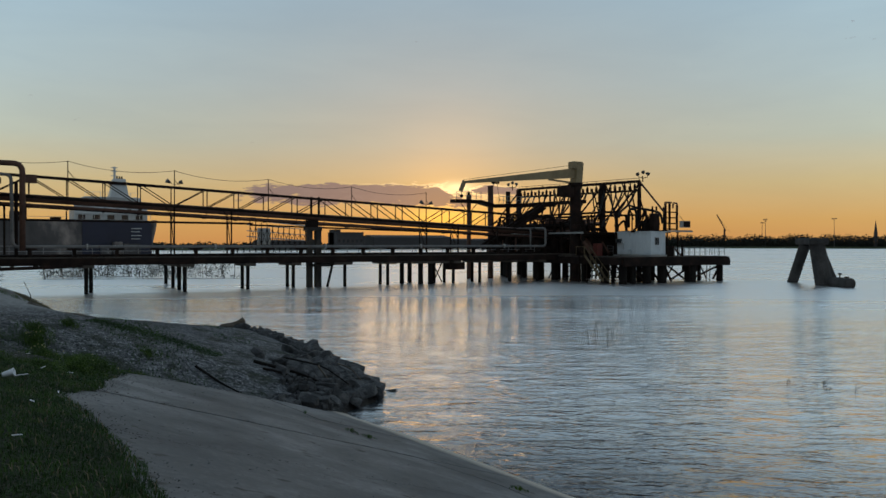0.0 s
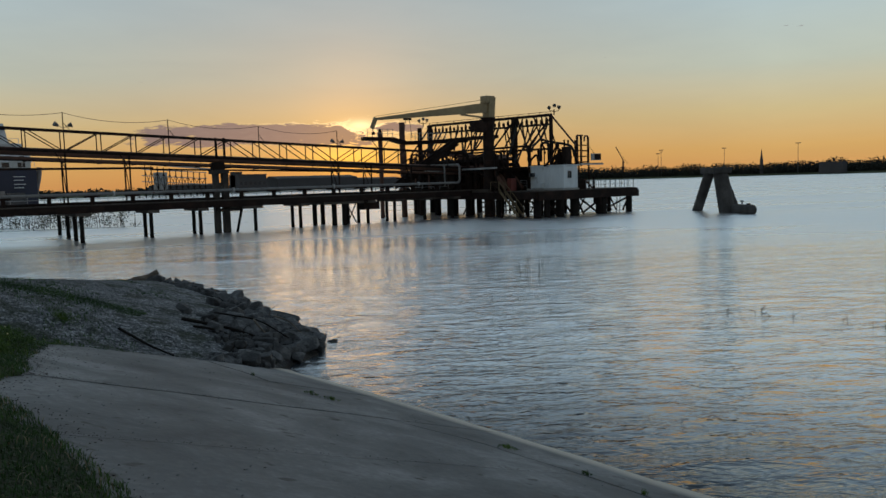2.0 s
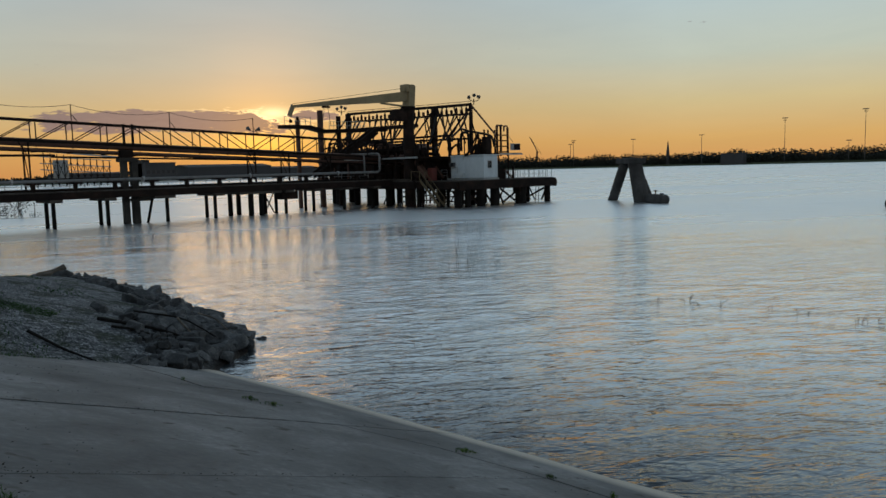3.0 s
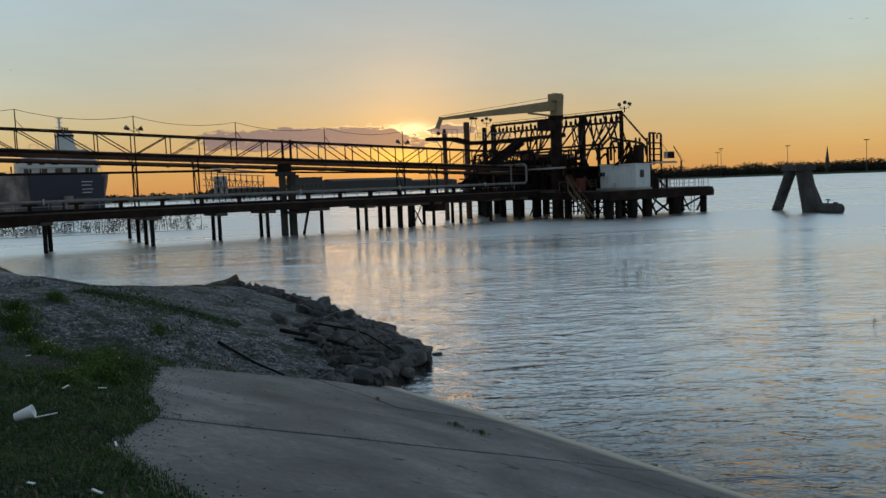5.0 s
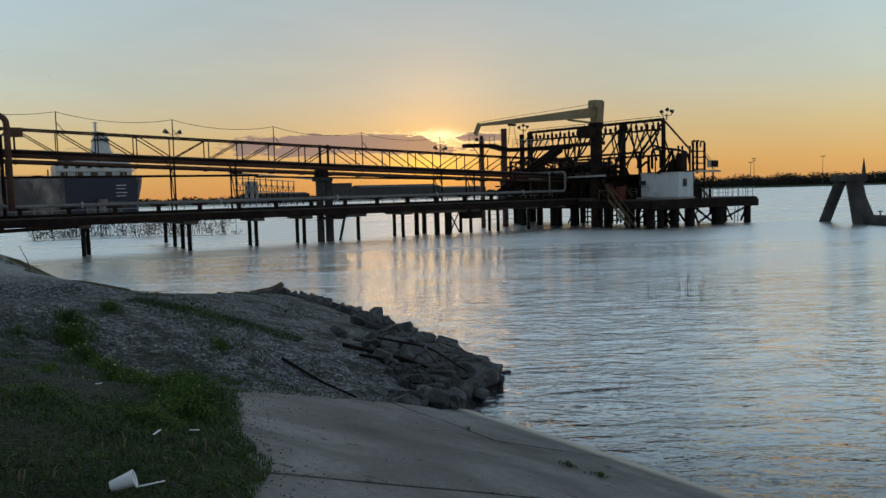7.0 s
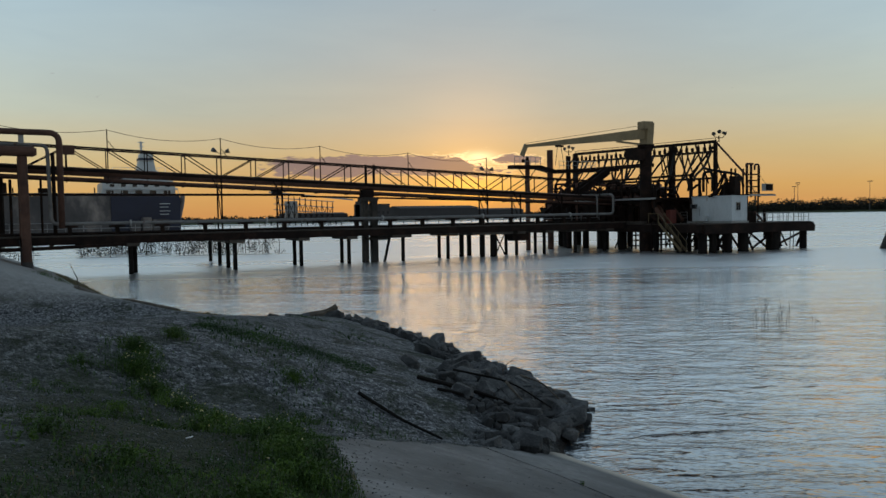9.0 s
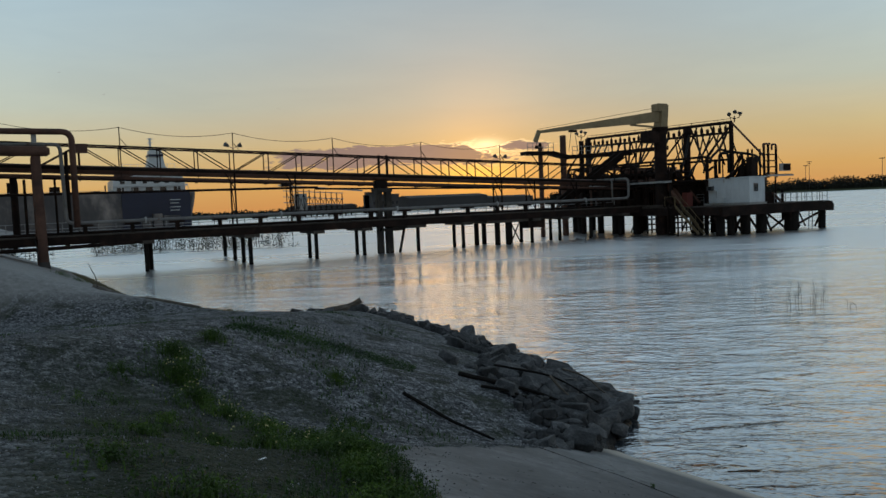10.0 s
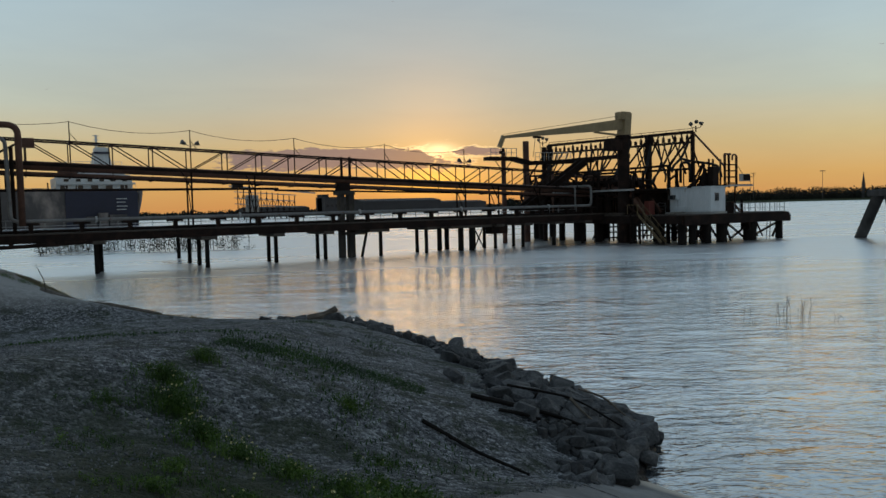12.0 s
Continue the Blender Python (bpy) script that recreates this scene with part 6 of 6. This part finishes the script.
def build_grass():
    rng = random.Random(2)
    pts, faces, dry, dfaces = [], [], [], []
    for i in range(210000):
        y = lerp(3.5, 18.5, rng.random() ** 1.1)
        x = lerp(-4.5, 3.3, rng.random() ** 0.72)
        g = grass_amount(x, y)
        if rng.random() > g:
            continue
        h = rng.uniform(0.015, 0.06) * (0.5 + 0.8 * g)
        if rng.random() < 0.03:
            blades(dry, dfaces, x, y, ground_z(x, y), h * 1.3, rng, 0.8)
        else:
            blades(pts, faces, x, y, ground_z(x, y), h, rng, rng.uniform(0.3, 1.1), 0.0035)
    for i in range(80000):
        x, y = rng.uniform(-5.0, 4.5), rng.uniform(12.5, 21.0)
        n = noise.noise(Vector((x * 0.75, y * 0.6, 11.0))) + 0.6 * noise.noise(Vector((x * 2.1, y * 1.9, 5.0)))
        if n < 0.36 or (x > ramp_edge(y) and y < mound_foot(x)):
            continue
        blades(pts, faces, x, y, ground_z(x, y), rng.uniform(0.02, 0.08), rng, rng.uniform(0.4, 1.1), 0.0035)
    for i in range(16000):
        x, y = rng.uniform(-6, 9), rng.uniform(19, 40)
        n = noise.noise(Vector((x * 0.35, y * 0.22, 1.0)))
        if n < 0.22 or x > shore_x(y) - 2.0:
            continue
        blades(pts, faces, x, y, ground_z(x, y), rng.uniform(0.04, 0.12), rng, 0.6, 0.012)
    for i in range(9000):
        u, v = rng.random(), rng.gauss(0, 0.28)
        x, y = lerp(3.0, 6.3, u) + v * 0.6, lerp(24.9, 23.2, u) + v + 0.5 * math.sin(u * 3.1)
        blades(pts, faces, x, y, ground_z(x, y), rng.uniform(0.02, 0.07), rng, 0.8, 0.006)
    for i in range(6000):
        y = rng.uniform(46, 80)
        x = shore_x(y) - rng.random() ** 2 * 0.9 - 0.15
        blades(dry, dfaces, x, y, ground_z(x, y), rng.uniform(0.08, 0.22), rng, 0.9, 0.02)
    soup("grass", pts, faces, GRASS, None, "short green grass and weeds on the bank", "grass", "stuff")
    soup("dry_grass", dry, dfaces, DRYGRASS, None, "dry yellow grass stalks among the green", "grass", "stuff")


build_grass()


def weed(x, y, r, h, n, rng, flowers=0, name="weed_clump", label="leafy green weed clump on the bank"):
    t = thing(name, label, "weed", (x, y, ground_z(x, y)), group="weed clumps")
    pts, faces, fp, ff = [], [], [], []
    for i in range(n):
        a, d = rng.uniform(0, math.tau), r * min(abs(rng.gauss(0, 0.65)), 1.6)
        px, py = x + d * math.cos(a), y + d * math.sin(a)
        if noise.noise(Vector((px * 3.1, py * 3.1, 6.0))) < -0.3 or (px > ramp_edge(py) - 0.03 and py < mound_foot(px) and h > 0.1):
            continue
        hh = h * rng.uniform(0.35, 1.0) * max(1 - 0.5 * d / r, 0.2)
        pz = ground_z(px, py)
        blades(pts, faces, px, py, pz, hh, rng, 0.4, 0.006)
        leaf_cloud(pts, faces, (px, py, pz + hh * 0.7), hh * 0.5, 11, 0.012 if hh > 0.1 else 0.009, rng)
        if rng.random() < flowers:
            leaf_cloud(fp, ff, (px, py, pz + hh * 1.1), 0.012, 4, 0.011, rng)
    soup("leaves", pts, faces, LEAF, t)
    if fp:
        soup("flowers", fp, ff, FLOWER, t, kind="stuff")


def build_weeds():
    rng = random.Random(6)
    for x, y, r, h, n, f in ((1.45, 21.7, 0.38, 0.40, 260, 0.02), (1.38, 21.0, 0.42, 0.42, 300, 0.05), (1.5, 20.2, 0.42, 0.34, 260, 0.10), (1.75, 19.5, 0.40, 0.26, 200, 0.08), (2.05, 18.8, 0.40, 0.26, 200, 0.05), (2.45, 18.2, 0.38, 0.26, 200, 0.06),
                             (2.35, 17.3, 0.42, 0.30, 240, 0.04), (2.2, 16.5, 0.42, 0.32, 260, 0.03), (2.05, 15.6, 0.42, 0.34, 280, 0.02), (1.9, 14.8, 0.40, 0.34, 280, 0.02), (1.75, 14.0, 0.36, 0.30, 220, 0.01), (1.35, 15.9, 0.35, 0.22, 120, 0.03),
                             (2.3, 23.0, 0.30, 0.34, 140, 0.0), (4.0, 21.5, 0.42, 0.26, 160, 0.0), (3.5, 19.6, 0.35, 0.2, 110, 0.02), (3.0, 18.5, 0.35, 0.2, 120, 0.0), (0.6, 20.9, 0.35, 0.2, 110, 0.0), (0.2, 19.6, 0.40, 0.16, 110, 0.0), (0.5, 17.8, 0.45, 0.18, 130, 0.0),
                             (0.9, 18.6, 0.4, 0.18, 120, 0.02), (1.2, 17.4, 0.4, 0.2, 120, 0.04), (0.5, 14.0, 0.45, 0.16, 140, 0.0), (0.0, 14.8, 0.4, 0.14, 110, 0.0), (1.2, 13.3, 0.4, 0.18, 150, 0.0)):
        weed(x, y, r * 1.15, h * 0.9, int(n * 1.1), rng, f)
    for x, y, r, n in ((6.68, 14.45, 0.15, 60), (6.85, 14.0, 0.17, 70), (8.15, 10.8, 0.2, 80), (8.34, 9.4, 0.12, 40), (8.4, 8.45, 0.12, 40), (6.5, 16.6, 0.07, 18), (1.9, 66, 0.8, 120), (1.0, 70, 0.9, 120)):
        weed(x, y, r * (0.75 if y < 30 else 1), 0.08 if y < 30 else 0.5, n // 2 if y < 30 else n, rng, 0, "joint_weed" if y < 30 else "weed_clump", "small green weed growing from the slab joint" if y < 30 else "leafy green weed clump on the bank")


build_weeds()


def build_gravel():
    """Loose stones over the mound and the bare ground."""
    rng = random.Random(9)
    pts, faces = [], []
    base = [Vector(p) for p in ((1, 0, 0), (-1, 0, 0), (0, 1, 0), (0, -1, 0), (0, 0, 1), (0, 0, -1))]
    tri = ((0, 2, 4), (2, 1, 4), (1, 3, 4), (3, 0, 4), (2, 0, 5), (1, 2, 5), (3, 1, 5), (0, 3, 5))
    for i in range(60000):
        y = lerp(12.0, 32.0, rng.random() ** 1.6)
        x = lerp(-5.0, 9.5, rng.random() ** 1.1)
        if (x > ramp_edge(y) and y < mound_foot(x)) or x > shore_x(y) - 2.0:
            continue
        if rng.random() < 0.6 * grass_amount(x, y) or noise.noise(Vector((x * 0.9, y * 0.7, 15.0))) < -0.25:
            continue
        s = rng.uniform(0.005, 0.017) * (1.8 if rng.random() < 0.05 else 1.0) * lerp(0.45, 1.0, smooth((y - 13.0) / 7.0))
        m = Euler((rng.uniform(0, 6), rng.uniform(0, 6), rng.uniform(0, 6))).to_matrix()
        c = Vector((x, y, ground_z(x, y) + s * 0.4))
        k = len(pts)
        pts.extend(c + m @ Vector((p.x * s * 1.3, p.y * s, p.z * s * 0.7)) for p in base)
        faces.extend((k + a, k + b, k + d) for a, b, d in tri)
    for i in range(130):
        y, x = rng.uniform(7, 17.5), 0.0
        x = ramp_edge(y) + abs(rng.gauss(0, 0.35)) + 0.03 + (rng.random() ** 3) * 3.0
        if x > 8.5 or y > mound_foot(x):
            continue
        s = rng.uniform(0.004, 0.012)
        c = Vector((x, y, ground_z(x, y) + s * 0.5))
        k = len(pts)
        pts.extend(c + Vector((p.x * s * 1.3, p.y * s, p.z * s * 0.7)) for p in base)
        faces.extend((k + a, k + b, k + d) for a, b, d in tri)
    soup("gravel", pts, faces, GRAVELSTONE, None, "loose grey gravel stones scattered over the mound", "gravel", "stuff")


build_gravel()


def build_debris():
    """Dead leaves and bark swept against the grass edge and into the slab joints."""
    rng = random.Random(23)
    pts, faces = [], []

    def flake(x, y, s):
        z = 0.335 * (shore_x(min(y, 20.0)) - x) - 0.006
        z = soft_min(z, PLATEAU, 0.4)
        a = rng.uniform(0, math.tau)
        d, e = Vector((math.cos(a), math.sin(a), 0)) * s, Vector((-math.sin(a), math.cos(a), 0)) * s * rng.uniform(0.3, 0.7)
        c, k = Vector((x, y, z)), len(pts)
        up = Vector((0, 0, s * 0.5))
        pts.extend((c - d, c - e, c + d, c + e, c + up))
        faces.extend(((k, k + 1, k + 4), (k + 1, k + 2, k + 4), (k + 2, k + 3, k + 4), (k + 3, k, k + 4)))
    for i in range(750):
        y = rng.uniform(6.0, 17.5)
        x = ramp_edge(y) - 0.1 + abs(rng.gauss(0, 0.22)) * (1.0 + 1.6 * max(noise.noise(Vector((y * 1.3, 0, 31.0))), -0.3))
        if y < mound_foot(x) - 0.05:
            flake(x, y, rng.uniform(0.004, 0.016))
    for y0 in (5.65, 8.9, 12.2, 15.6):
        for i in range(110):
            x = lerp(ramp_edge(y0), 8.0, rng.random() ** 1.8)
            flake(x, y0 + 0.08 * (x - 2.0) + rng.gauss(0, 0.025), rng.uniform(0.004, 0.012))
    for i in range(160):
        y = rng.uniform(6.0, 17.5)
        x = rng.uniform(ramp_edge(y), 8.3)
        if y < mound_foot(x) - 0.05:
            flake(x, y, rng.uniform(0.004, 0.014))
    soup("leaf_litter", pts, faces, PILE, None, "dark dead leaves and bark scattered on the concrete", "leaf litter", "stuff")


build_debris()

# ---- the concrete ramp, slab by slab ----


JOINT = [(-14, 8.6), (0, 8.55), (8.0, 8.35), (9.4, 8.2), (10.8, 7.9), (12.2, 7.2), (13.3, 6.82), (14.4, 6.70), (19.4, 6.32), (22.5, 6.2)]


def build_ramp():
    t = thing("pavement", "weathered grey concrete slab ramp sloping into the river", "concrete ramp", (5.5, 8, 1.4), kind="structure")
    ys = [-14.0, -7.7, -4.35, -1.0, 2.35, 5.65, 8.9, 12.2, 15.6, 18.95, 22.5]
    rng = random.Random(14)
    for y0, y1 in zip(ys, ys[1:]):
        for side in (0, 1):
            ny, nx = max(int((y1 - y0) / 0.25), 6), 22 if side == 0 else 12
            bm = bmesh.new()
            lift = rng.uniform(-0.006, 0.006)
            rows = []
            for j in range(ny + 1):
                y = lerp(y0 + 0.014, y1 - 0.014, j / ny)
                joint = table(y, JOINT) + 0.02 * math.sin(y * 3.1)
                xa, xb = (ramp_edge(y) - 0.15, joint - 0.015) if side == 0 else (joint + 0.015, 11.9)
                row = []
                for i in range(nx + 1):
                    x = lerp(xa, xb, i / nx)
                    yy = y + 0.08 * (x - 2.0)
                    z = 0.335 * (shore_x(min(yy, 20.0)) - x)
                    z = soft_min(z, PLATEAU, 0.4) - 0.5 * smooth((yy - mound_foot(x) - 0.1) / 0.5)
                    row.append(bm.verts.new((x, yy, z - 0.02 + lift + 0.008 * noise.noise(Vector((x, yy, 0))))))
                rows.append(row)
            for r1, r2 in zip(rows, rows[1:]):
                for i in range(nx):
                    bm.faces.new((r1[i], r1[i + 1], r2[i + 1], r2[i]))
            rim = [rows[0][i] for i in range(nx + 1)] + [r[-1] for r in rows[1:]] + [rows[-1][i] for i in range(nx - 1, -1, -1)] + [r[0] for r in rows[-2:0:-1]]
            low = [bm.verts.new(v.co - Vector((0, 0, 0.07))) for v in rim]
            for i in range(len(rim)):
                j = (i + 1) % len(rim)
                bm.faces.new((rim[j], rim[i], low[i], low[j]))
            part("slab", bm, CONCRETE, t)


build_ramp()
